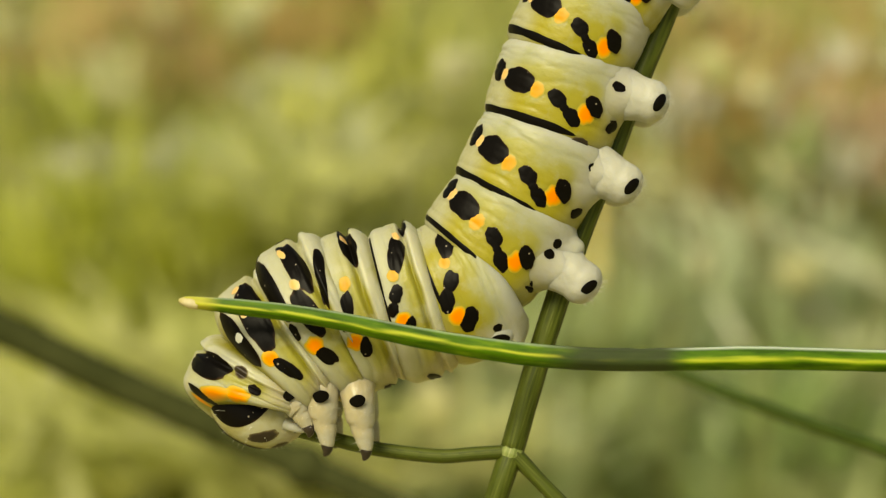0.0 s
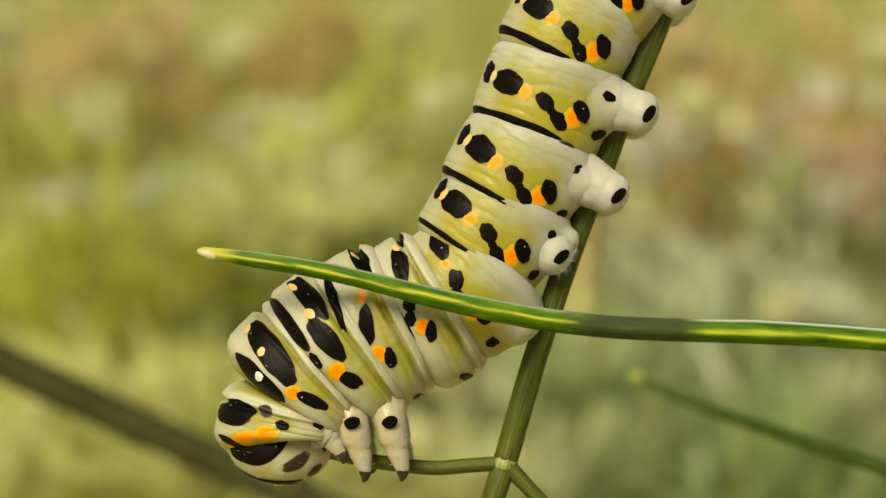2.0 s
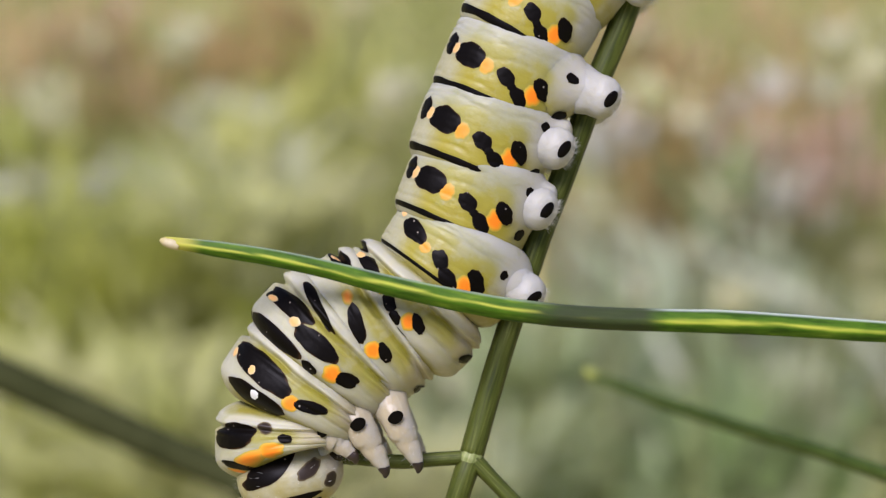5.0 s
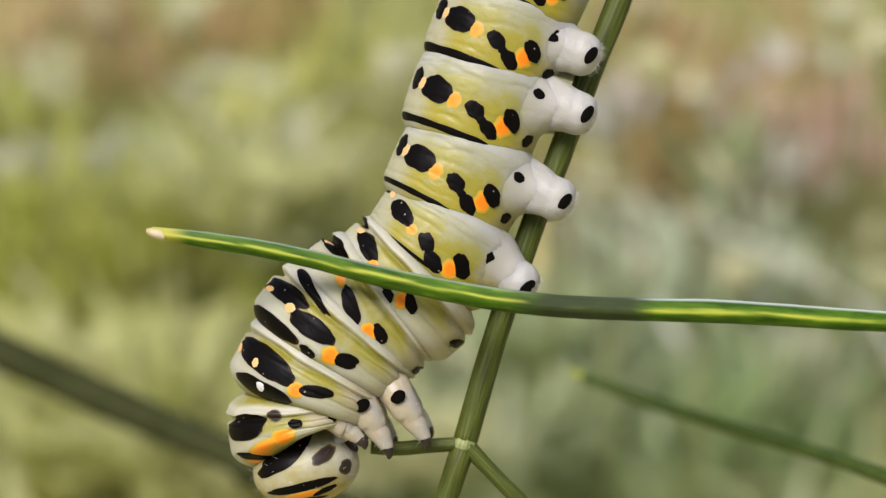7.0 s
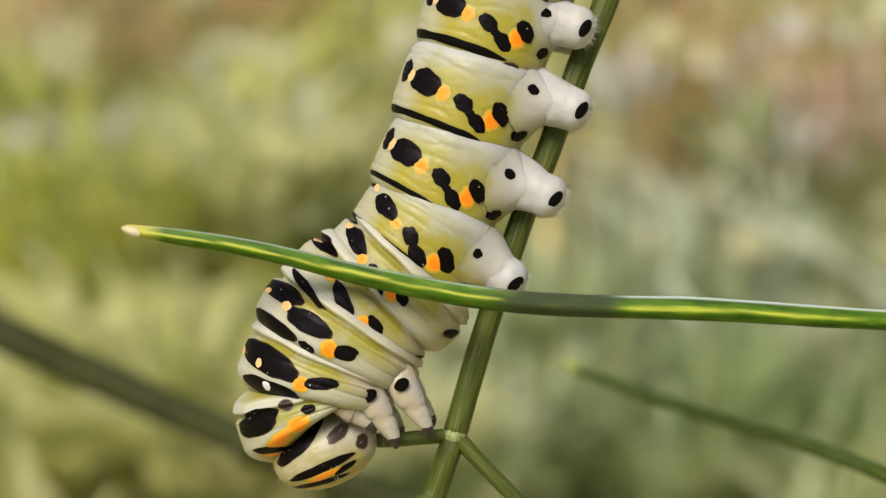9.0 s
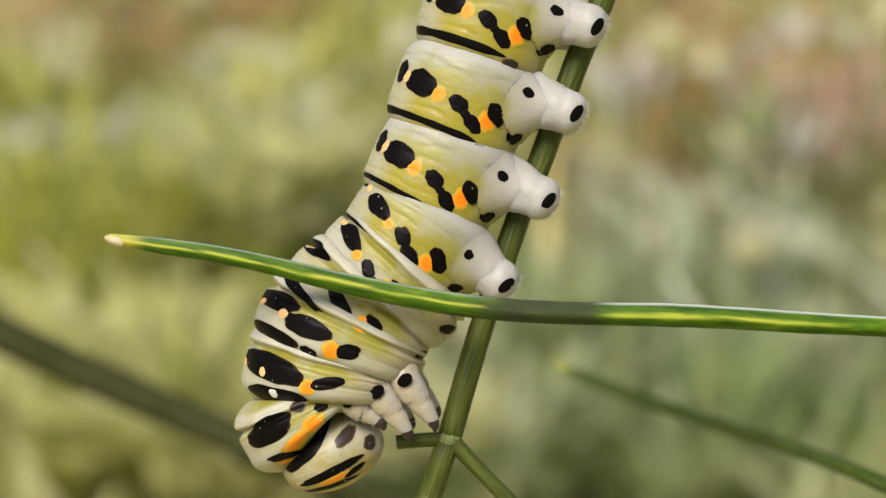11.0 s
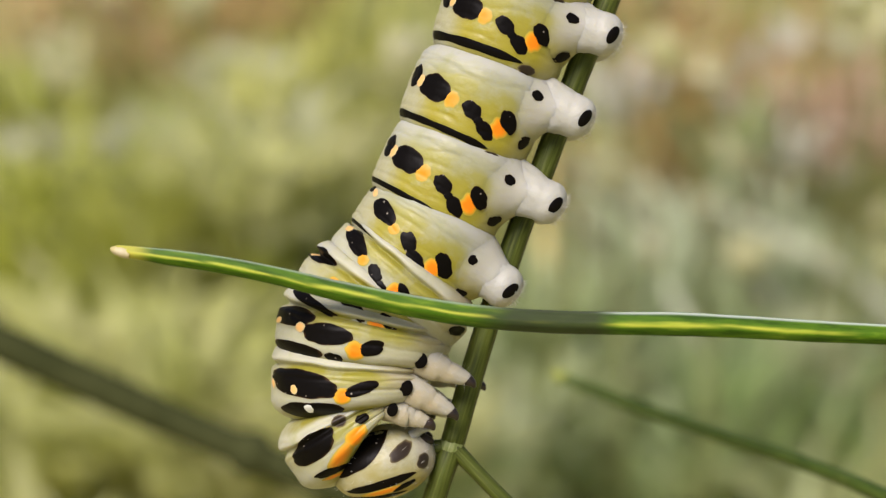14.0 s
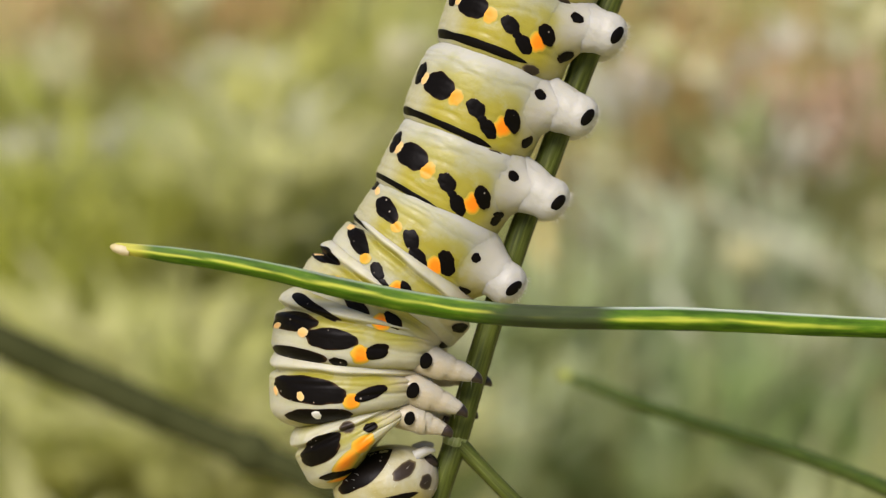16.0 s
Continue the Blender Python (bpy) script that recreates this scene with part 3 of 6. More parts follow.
def build_far_stalks():
    """Two stalks out of focus behind the caterpillar; the thin leaf of the first sways at its foot."""
    s1 = tagged(new("fennel_stalk"), "thin green fennel leaf on a stalk behind the caterpillar", "stalk")
    s1.matrix_basis = PLACE
    part("stalk", tube([(59.2, 14.0, -29.3), (64, 20, -52), (66, 60, -110), (60, 120, -300), (58, 134, -374)], [0.75, 0.95, 1.1, 1.3, 1.4], 14, 6, 0.05), MAT_GREEN_STALK, s1)
    way = [(17.7, 67.8, -13.6), (20.4, 62.6, -14.4), (23.2, 56.1, -15.2), (26.0, 49.6, -15.8), (29.3, 41.8, -16.5), (32.7, 34.0, -17.1), (35.6, 26.2, -17.8), (37.2, 21.0, -18.3), (43.0, 14, -20.7), (59.2, 14, -29.8)]
    foot = Vector(way[-1])
    swaying = part("leaf", tube([Vector(p) - foot for p in way], [0.42, 0.56, 0.62, 0.62, 0.62, 0.6, 0.6, 0.6, 0.6, 0.6], 14, 6, 0.05), MAT_GREEN_STALK, s1)
    end = [Vector(way[0]) - foot + Vector(d) for d in ((-1.1, 0.3, 0.5), (-0.4, 0.1, 0.2), (0.6, -0.4, -0.2))]
    part("tip", tube(end, [0.3, 0.5, 0.52], 12), MAT_PALE_TIP, swaying, "yellow-green leaf tip")
    s2 = tagged(new("dry_stalk"), "dark brown-green stalk far behind the leaf", "stalk")
    s2.matrix_basis = PLACE
    pts = [(-70.5, 125, -3.8), (-59.9, 125, -8.3), (-49.2, 125, -13.4), (-38.6, 125, -18.3), (-27.9, 125, -23.1), (-19.3, 125, -26.8), (-12.1, 125, -29.9), (0.8, 125, -35.2)] + [(24, 126, -45), (56, 130, -70), (76, 134, -150), (80, 136, -374)]
    part("stalk", tube(pts, [2.2, 2.3, 2.3, 2.3, 2.2, 2.1, 1.9, 1.7, 1.6, 1.8, 2.0, 2.2], 14, 6, 0.05), MAT_FAR_STEM, s2)
    node = [Vector(pts[5]) * (1 - k) + Vector(pts[6]) * k for k in (0.0, 0.25, 0.5)]
    part("joint", tube(node, [2.35, 3.0, 2.3], 14, 6, 0.05), MAT_FAR_STEM, s2, "swollen dark stalk joint")
    return swaying, foot


swaying_leaf, sway_foot = build_far_stalks()



# ---- fennel plant ----
def build_plant():
    plant = tagged(new("fennel_plant"), "green fennel plant with a ridged stem and thin leaves", "plant")
    plant.matrix_basis = PLACE
    # the main stem bends slightly above its joint
    joint = Vector((4.43, 0.5, -13.2))
    way = [(0, 0, 0), (1.85, 0, 6.4), (4.25, 0, 13.7), (6.1, 0, 18.5), (8.1, 0, 24.0), (9.9, 0, 28.4), (13.5, 0.5, 38), (22, 2, 60)]
    part("stem", tube([joint + Vector(p) for p in way], [0.76, 0.75, 0.76, 0.77, 0.78, 0.78, 0.74, 0.6], 24, 8, 0.05), MAT_STEM, plant)
    down = [(0, 0, 0), (-1.15, 0, -3.5), (-4.2, 3, -14), (-8, 40, -80), (-10, 110, -300), (-10, 132, -372)]
    part("lower_stem", tube([joint + Vector(p) for p in down], [0.76, 0.72, 0.78, 1.2, 1.8, 2.2], 24, 8, 0.05), MAT_STEM, plant)
    part("joint", tube([joint + Vector((-0.16, -0.02, -0.45)), joint + Vector((0, -0.02, 0)), joint + Vector((0.16, -0.02, 0.45))], [0.70, 0.83, 0.70], 24, 8, 0.06), MAT_JOINT, plant, "pale swollen stem joint")
    side = [joint + Vector((0.2, -0.2, -0.1)), joint + Vector((1.5, -0.3, -1.45)), joint + Vector((3.5, -0.4, -3.5)), joint + Vector((9, 0, -8.8)), joint + Vector((22, 4, -16))]
    part("side_branch", tube(side, [0.55, 0.47, 0.47, 0.44, 0.3], 18, 6, 0.06), MAT_STEM, plant)
    return plant


plant = build_plant()


def build_leaf():
    xs = [-0.29, 3.0, 6.48, 10.0, 13.54, 17.06, 20.58, 24.07, 27.53, 30.97, 34.42, 37.89, 43.12, 47.23, 62.36, 76.58]
    zs = [0.11, 0.21, 0.27, 0.13, -0.15, -0.3, -0.34, -0.18, 0.19, 0.69, 1.2, 1.61, 2.15, 2.62, 4.28, 5.09]
    rs = [0.31, 0.49, 0.52, 0.55, 0.62, 0.66, 0.69, 0.69, 0.69, 0.69, 0.73, 0.69, 0.66, 0.62, 0.59, 0.52]
    pts = [(x, 0, z) for x, z in zip(xs, zs)]
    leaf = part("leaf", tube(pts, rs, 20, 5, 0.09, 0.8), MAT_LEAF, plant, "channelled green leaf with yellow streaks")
    part("tip", tube([(-0.62, 0, 0.12), (-0.35, -0.01, 0.10), (0.1, -0.02, 0.05), (0.6, -0.02, -0.02)], [0.10, 0.27, 0.33, 0.28], 16, 5, 0.05), MAT_TIP, leaf, "yellowed dry leaf tip")
    return leaf


leaf = build_leaf()

TWIG = [(-9.63, -11.64), (-8.17, -12.0), (-5.25, -12.73), (-3.06, -13.1), (-0.15, -13.39), (2.04, -13.24), (3.79, -13.13)]


def twig_point(s):
    k = s * (len(TWIG) - 1)
    i = min(int(k), len(TWIG) - 2)
    q = [Vector((*TWIG[max(0, min(len(TWIG) - 1, i + d))], 0)) for d in (-1, 0, 1, 2)]
    f = k - i
    p = 0.5 * (2 * q[1] + (q[2] - q[0]) * f + (2 * q[0] - 5 * q[1] + 4 * q[2] - q[3]) * f * f + (3 * q[1] - q[0] - 3 * q[2] + q[3]) * f ** 3)
    return Vector((p.x, 0.3, p.y))


def build_twig(count):
    """The side leaf that is eaten bit by bit: each bite is a piece."""
    out = []
    for i in range(count):
        ps = [twig_point(min(1.0, (i + k / 4 * 1.04) / count)) for k in range(5)]
        c = ps[2].copy()
        ob = part("bite", tube([p - c for p in ps], [0.46] * 5, 16, 5, 0.06, caps=i == 0, sub=3, jitter=0.0), MAT_STEM, plant)
        ob.matrix_basis = P(c.x, c.z, 0, c.y)
        out.append((ob, c))
    return out


bites = build_twig(12)


# ---- caterpillar ----
RAD = {'A9': 3.4, 'A8': 3.9, 'A6': 4.39, 'A5': 4.48, 'A4': 4.49, 'A3': 4.73, 'A2': 5.04, 'A1': 5.12, 'T3': 5.46, 'T2': 5.02, 'T1': 4.27, 'A7': 4.3}
HALF = {'A9': (2.0, 1.6), 'A8': (2.4, 2.2), 'A7': (2.5, 2.6), 'A6': (2.5, 2.9), 'A5': (2.45, 2.9), 'A4': (2.3, 2.9), 'A3': (1.85, 2.35), 'A2': (1.6, 1.9), 'A1': (2.0, 1.8), 'T3': (2.25, 1.5), 'T2': (2.3, 1.25), 'T1': (2.5, 0.35, 1.9, 1.2)}


def half_at(h, th, u):
    """Half length of a segment at th: (back, belly), or the same for the front half and then the rear half."""
    if len(h) == 4 and u > 0:
        h = h[2:]
    return h[0] + (h[1] - h[0]) * (0.5 + 0.5 * math.sin(th))


def profile(q, deep=0.34, flat=0.64):
    """Radius along a segment: flat in the middle, rounded off into the folds at both ends."""
    q = abs(q)
    if q <= flat:
        return 1 - 0.02 * q * q
    x = min(1.0, (q - flat) / (1.25 - flat))
    return 1 - 0.02 * flat * flat - deep * (1 - math.sqrt(1 - x * x))


# where the feet leave the segments A6, A5, A4 and A3: (belly side, along)
LOBE = {4: (6.5, 1.2), 5: (6.9, 1.75), 6: (6.9, 1.5), 7: (6.3, 0.7)}


def with_lobe(r, th, u, v1, u1, side):
    """Radius of the skin where it swells smoothly into a foot of the segment."""
    dx, dy = math.sin(th), -0.92 * math.cos(th)

    def field(p):
        x, y = p * dx, p * dy
        d = p - r
        bx = v1 - 1.3
        t = max(0.0, min(1.0, ((x - 1.0) * (bx - 1.0) + (y - side * 0.3) * side * 0.7) / ((bx - 1.0) ** 2 + (side * 0.7) ** 2)))
        c = math.sqrt((x - 1.0 - t * (bx - 1.0)) ** 2 + (y - side * (0.3 + 0.7 * t)) ** 2 + (u - u1 * t) ** 2) - 1.78 + 0.56 * t
        k = max(0.0, 1 - abs(d - c) / 1.7)
        return min(d, c) - 1.7 * k * k * 0.25

    p = r + 4.0
    while p > r and field(p) > 0:
        p -= 0.25
    if p >= r + 4.0:
        return r
    lo, hi = max(p, r), p + 0.25
    for _ in range(7):
        m = (lo + hi) / 2
        if field(m) > 0:
            hi = m
        else:
            lo = m
    return (lo + hi) / 2


def seg_point(R, h, u, th, seed, lift=0.0, side=0.0):
    """A point of a segment's skin (mm): u along it, th round it from the side that faces the lens; side: with that foot's swelling."""
    sn = math.sin(th)
    h = half_at(h, th, u)
    q = u / h
    w = noise.noise(Vector((sn * 2.2, math.cos(th) * 2.2 + seed * 7.1, u * 0.55)))
    r = R * profile(q, 0.34 if seed < 8 else 0.95 if seed == 12 and q < 0 else 0.52, 0.64 if seed < 8 else 0.52) * (1 + 0.016 * w + 0.0055 * noise.noise(Vector((sn * 7, math.cos(th) * 7 + seed, u * 1.5))) + 0.0025 * noise.noise(Vector((sn * 16, math.cos(th) * 16 + seed, u * 4.0))))
    if seed >= 8:
        # thorax and first abdomen rings: a deep crease behind the spots
        r *= 1 - 0.105 * math.exp(-((q - 0.44 + 0.08 * w) / 0.11) ** 2) * (0.80 - 0.20 * sn)
        for c, d, b in ((-0.28, 0.022, 0.07), (0.10, 0.020, 0.06), (0.70, 0.022, 0.06)):
            k = noise.noise(Vector((sn * 2.6 + c * 9, math.cos(th) * 2.6, seed * 3.3)))
            r *= 1 - d * max(0.0, 0.45 + 1.3 * k + 0.3 * sn) * math.exp(-((q - c - 0.16 * k) / b) ** 2)
    else:
        for c, d in ((0.46, 0.014), (0.60, 0.017), (0.74, 0.014), (-0.60, 0.012), (0.15, 0.010), (-0.25, 0.008)):
            k = noise.noise(Vector((sn * 2.3 + c * 8, math.cos(th) * 2.3, seed * 2.7)))
            r *= 1 - d * max(0.0, 0.6 + 1.2 * k - 0.25 * sn) * math.exp(-((q - c - 0.16 * k) / 0.05) ** 2)
    if side:
        plain = r
        r = with_lobe(r, th, u, *LOBE[seed], side)
        r += 0.10 * min(1.0, (r - plain) / 0.3) - 0.07
    elif seed in LOBE:
        # the flank stays a little swollen over a drawn-in foot
        r += 0.40 * min(2.6, with_lobe(r, th, u, *LOBE[seed], -1.7 if math.cos(th) > 0 else 2.5) - r)
    elif seed >= 8:
        # low swelling along the flank, above the feet
        d = math.atan2(math.sin(th - 0.75), math.cos(th - 0.75))
        r += 0.22 * math.exp(-(d / 0.35) ** 2 - (q / 0.7) ** 2)
    if seed >= 8:
        r *= 1 + 0.075 * max(0.0, sn) ** 2
    r += lift
    return Vector((r * sn, -0.92 * r * math.cos(th), u))


def build_segment(name, R, h, seed, material, parent):
    bm = bmesh.new()
    nu, nt = 60, 128
    along, round_ = bm.verts.layers.float.new("along"), bm.verts.layers.float.new("round")
    rest, foot = bm.verts.layers.float_vector.new("rest"), bm.verts.layers.float.new("foot")
    rings = []
    for i in range(nu + 1):
        ring = []
        for j in range(nt):
            th = 2 * math.pi * j / nt
            q = -1.22 + 2.44 * i / nu
            u = q * half_at(h, th, q)
            vert = bm.verts.new(seg_point(R, h, u, th, seed) * MM)
            vert[along], vert[round_], vert[rest] = i / nu, 0.5 + 0.5 * math.sin(th), vert.co
            if seed in LOBE and math.sin(th) > 0.2:
                swell = seg_point(R, h, u, th, seed, 0.0, -1.7 if math.cos(th) > 0 else 2.5).length - vert.co.length / MM
                vert[foot] = max(0.0, min(1.0, (swell - 0.1) / 0.9))
            ring.append(vert)
        rings.append(ring)
    for i in range(nu):
        for j in range(nt):
            k = (j + 1) % nt
            bm.faces.new((rings[i][j], rings[i][k], rings[i + 1][k], rings[i + 1][j]))
    bm.faces.new(rings[0])
    bm.faces.new(list(reversed(rings[-1])))
    bmesh.ops.recalc_face_normals(bm, faces=bm.faces)
    return part(name, bm, material, parent)


HEAD = (3.45, 3.0, 2.35)


def head_point(u, th):
    """Head capsule: the long way from the crown (-x) to the jaws (+x)."""
    a, c, h = HEAD
    r = math.sqrt(max(0.0, 1 - abs(u / h) ** 2.2))
    return Vector((a * r * math.sin(th), -c * r * math.cos(th), u))


def head_flank(v, u, lift, far):
    a, c, h = HEAD
    e = math.sqrt((v / a) ** 2 + abs(u / h) ** 2.2)
    if e > 0.97:
        v, u = v * 0.97 / e, u * 0.97 / e
    y = c * math.sqrt(max(0.004, 1 - (v / a) ** 2 - abs(u / h) ** 2.2)) + lift
    return Vector((v, y if far else -y, u))


def build_mark(kind, surface, R, v, u, hv, hu, rot, seed, far, parent, lift=0.008):
    """A raised coloured patch that follows the skin; far: its twin on the other flank."""
    bm = bmesh.new()
    th0 = math.asin(max(-0.985, min(0.985, v / R)))
    stretch = R * max(math.cos(th0), 0.42)
    ca, sa = math.cos(radians(rot)), math.sin(radians(rot))
    n, k = 48, 6
    edge = bm.verts.layers.float.new("edge")
    rings = []
    for i in range(k + 1):
        rho = i / k
        ring = []
        for j in range(n if i else 1):
            a = 2 * math.pi * j / n
            wob = 1 + 0.15 * noise.noise(Vector((math.cos(a) * 1.6 + seed * 3.7, math.sin(a) * 1.6, seed))) + 0.08 * noise.noise(Vector((math.cos(a) * 2.6 + seed, math.sin(a) * 2.6, seed)))
            ex = 0.94 + 0.06 * ((seed * 37) % 10) / 10
            cx = math.copysign(abs(math.cos(a)) ** ex, math.cos(a)) * hv * rho * wob
            cz = math.copysign(abs(math.sin(a)) ** ex, math.sin(a)) * hu * rho * wob
            dv, du = cx * ca + cz * sa, -cx * sa + cz * ca
            th = th0 + dv / stretch
            if far:
                th = math.pi - th
            up = lift + 0.022 * (1 - rho ** 4)
            if surface is head_flank:
                spot = head_flank(v + dv, u + du, up, far)
            else:
                spot = surface(u + du, th, up)
            vert = bm.verts.new(spot * MM)
            vert[edge] = rho
            ring.append(vert)
        rings.append(ring)
    for i in range(k):
        for j in range(n):
            q = (j + 1) % n
            if i == 0:
                f = (rings[0][0], rings[1][j], rings[1][q])
            else:
                f = (rings[i][j], rings[i + 1][j], rings[i + 1][q], rings[i][q])
            bm.faces.new(f if far else tuple(reversed(f)))
    bmesh.ops.recalc_face_normals(bm, faces=bm.faces)
    return part(kind + "_spot", bm, MARK[kind], parent)


def build_line(R, h, q, a1, a2, width, seed, far, parent):
    """The dark line in the fold in front of a segment, from the back down the flank."""
    bm = bmesh.new()
    n = 40
    rows = []
    for i in range(n + 1):
        s = i / n
        th = radians(a1 + (a2 - a1) * s)
        hh = half_at(h, th, -1)
        w = width * min(1.0, 6 * (1 - s)) ** 0.6 * (1 + 0.35 * noise.noise(Vector((s * 5, seed, 0))))
        t2 = math.pi - th if far else th
        rows.append([bm.verts.new(seg_point(R, h, q * hh + k * w, t2, seed, 0.012 + 0.03 * (1 - k * k)) * MM) for k in (-1, -0.5, 0, 0.5, 1)])
    for i in range(n):
        for k in range(4):
            bm.faces.new((rows[i][k], rows[i][k + 1], rows[i + 1][k + 1], rows[i + 1][k]))
    bmesh.ops.recalc_face_normals(bm, faces=bm.faces)
    return part("black_line", bm, MARK["line"], parent)


MARKS = {
    "A5": [("black", -4.15, 0.4, 0.76, 0.3, 88), ("pale_orange", -3.75, 0.15, 0.44, 0.18, 93), ("black", -2.82, -0.01, 1.06, 0.8, 10), ("yellow_orange", -1.51, -0.36, 0.5, 0.57, -2), ("black", -0.08, -0.52, 0.72, 0.49, 28), ("black", 1.17, -1.41, 0.72, 0.46, 33), ("black", 0.55, -1.0, 0.36, 0.27, 28), ("orange", 1.95, -0.93, 0.62, 0.71, -2), ("black", 2.32, -0.31, 0.76, 0.49, 50), ("brown", 2.24, -2.75, 0.61, 0.3, 3)],
    "A3": [("black", -4.73, 0.96, 0.46, 0.3, 65), ("pale_orange", -4.29, 0.66, 0.29, 0.15, 65), ("black", -3.22, 0.03, 0.95, 0.57, 20), ("yellow_orange", -2.0, -0.54, 0.39, 0.39, -35), ("black", -0.8, -0.65, 0.68, 0.49, 30), ("black", 0.28, -1.4, 0.83, 0.49, 25), ("orange", 1.42, -1.16, 0.62, 0.67, -35), ("black", 1.93, -0.59, 0.87, 0.53, 40)],
    "A2": [("black", -5.0, 0.8, 0.34, 0.3, 19), ("black", -3.75, -0.01, 1.02, 0.53, 19), ("pale_orange", -4.58, 0.3, 0.18, 0.26, 19), ("yellow_orange", -2.6, -0.55, 0.39, 0.39, -41), ("black", -1.51, -0.67, 0.61, 0.42, 29), ("black", -0.64, -1.12, 0.49, 0.34, 29), ("orange", 0.18, -0.73, 0.5, 0.58, -41), ("black", 0.72, -0.44, 0.72, 0.38, 24), ("black", 4.57, 0.05, 0.53, 0.34, -41)],
    "A1": [("black", -5.11, 0.78, 0.53, 0.34, -9), ("pale_orange", -4.99, 0.74, 0.26, 0.18, -9), ("black", -4.63, 0.93, 0.76, 0.49, -4), ("yellow_orange", -2.68, -0.06, 0.39, 0.46, -54), ("black", -1.06, -0.6, 1.33, 0.46, 21), ("orange", 0.86, -0.74, 0.58, 0.58, -54), ("black", 1.42, -0.26, 0.72, 0.38, 11), ("black", 4.8, 0.09, 0.42, 0.3, -54)],
    "T3": [("black", -4.48, 0.3, 1.33, 0.57, -4), ("pale_orange", -5.16, -0.16, 0.29, 0.18, -36), ("black", -5.26, 0.01, 0.5, 0.2, -46), ("pale_orange", -3.55, -0.25, 0.35, 0.26, -46), ("black", -1.81, -0.33, 1.54, 0.6, -4), ("orange", 0.22, -1.02, 0.58, 0.58, -46), ("black", 1.19, -0.68, 0.79, 0.43, -26), ("black", -4.38, -1.75, 1.75, 0.47, -4), ("black", -1.13, -1.72, 0.58, 0.27, -1), ("black", -3.47, 1.47, 1.66, 0.3, 19)],
    "T2": [("black", -2.24, -0.07, 2.5, 0.77, 7), ("pale_orange", -4.21, -0.27, 0.29, 0.15, 79), ("pale_orange", -2.44, -0.48, 0.23, 0.29, -11), ("orange", 0.81, -0.78, 0.54, 0.46, -31), ("black", 1.85, -0.32, 1, 0.37, -21), ("black", -1.64, -1.8, 2.33, 0.5, -4), ("white", -1.54, -1.68, 0.29, 0.25, -31)],
    "T1": [("black", -1.74, 0.31, 1.75, 0.74, -6), ("brown", 0.75, 0.86, 0.46, 0.37, 16), ("black", 1.96, 0.2, 0.37, 0.27, 6), ("orange", 1.13, -0.54, 0.75, 0.5, -14), ("yellow_orange", -0.45, -1.12, 1.55, 0.42, -21), ("black", -1.83, -1.61, 0.91, 0.3, 11), ("yellow_orange", -2.28, -2.03, 0.5, 0.21, 11)],
    "H": [("black", -1.07, 1.37, 2.15, 0.62, -29), ("brown", 1.34, 0.98, 0.85, 0.46, -22), ("black", -0.35, -0.71, 2.3, 0.30, -4), ("black", 0.9, -1.25, 0.9, 0.2, -9), ("yellow_orange", -0.3, -1.25, 1.5, 0.26, -3), ("black", -0.9, -1.62, 1.9, 0.2, 4), ("brown", 2.55, -0.1, 0.4, 0.5, 20)],
}


def build_head(parent):
    bm = bmesh.new()
    nu, nt = 32, 64
    rings = []
    for i in range(nu + 1):
        u = -2.35 * math.cos(math.pi * i / nu)
        if i in (0, nu):
            rings.append([bm.verts.new(head_point(u, 0) * MM)])
        else:
            rings.append([bm.verts.new(head_point(u, 2 * math.pi * j / nt) * MM) for j in range(nt)])
    for i in range(nu):
        for j in range(nt):
            k = (j + 1) % nt
            a, b = rings[i], rings[i + 1]
            if len(a) == 1:
                bm.faces.new((a[0], b[k], b[j]))
            elif len(b) == 1:
                bm.faces.new((a[j], a[k], b[0]))
            else:
                bm.faces.new((a[j], a[k], b[k], b[j]))
    bmesh.ops.recalc_face_normals(bm, faces=bm.faces)
    head = part("head", bm, MAT_HEAD, parent, "yellow-green head with black stripes")
    for i, (kind, v, u, hv, hu, rot) in enumerate(MARKS["H"]):
        for far in (False, True):
            build_mark(kind, head_flank, 3.45, v, u, hv, hu, rot, i + 40, far, head, 0.03)
    def crown(rng):
        a = rng.uniform(0, 2 * math.pi)
        u = rng.uniform(-1.9, 1.6)
        p = head_point(u, a)
        return p, Vector((p.x / HEAD[0], p.y / HEAD[1], p.z / HEAD[2])).normalized()

    build_bristles(90, crown, head, 77)
    for y in (-0.7, 0.7):
        part("jaw", tube([(2.3, y, 0.9), (2.9, y * 0.9, 0.85), (3.45, y * 0.6, 0.6)], [0.6, 0.5, 0.18], 12), MARK["brown"], head)
        part("palp", tube([(2.2, y * 1.6, 1.5), (2.9, y * 1.6, 1.7), (3.5, y * 1.4, 1.6)], [0.4, 0.30, 0.12], 10), MAT_FLESH, head)
    return head


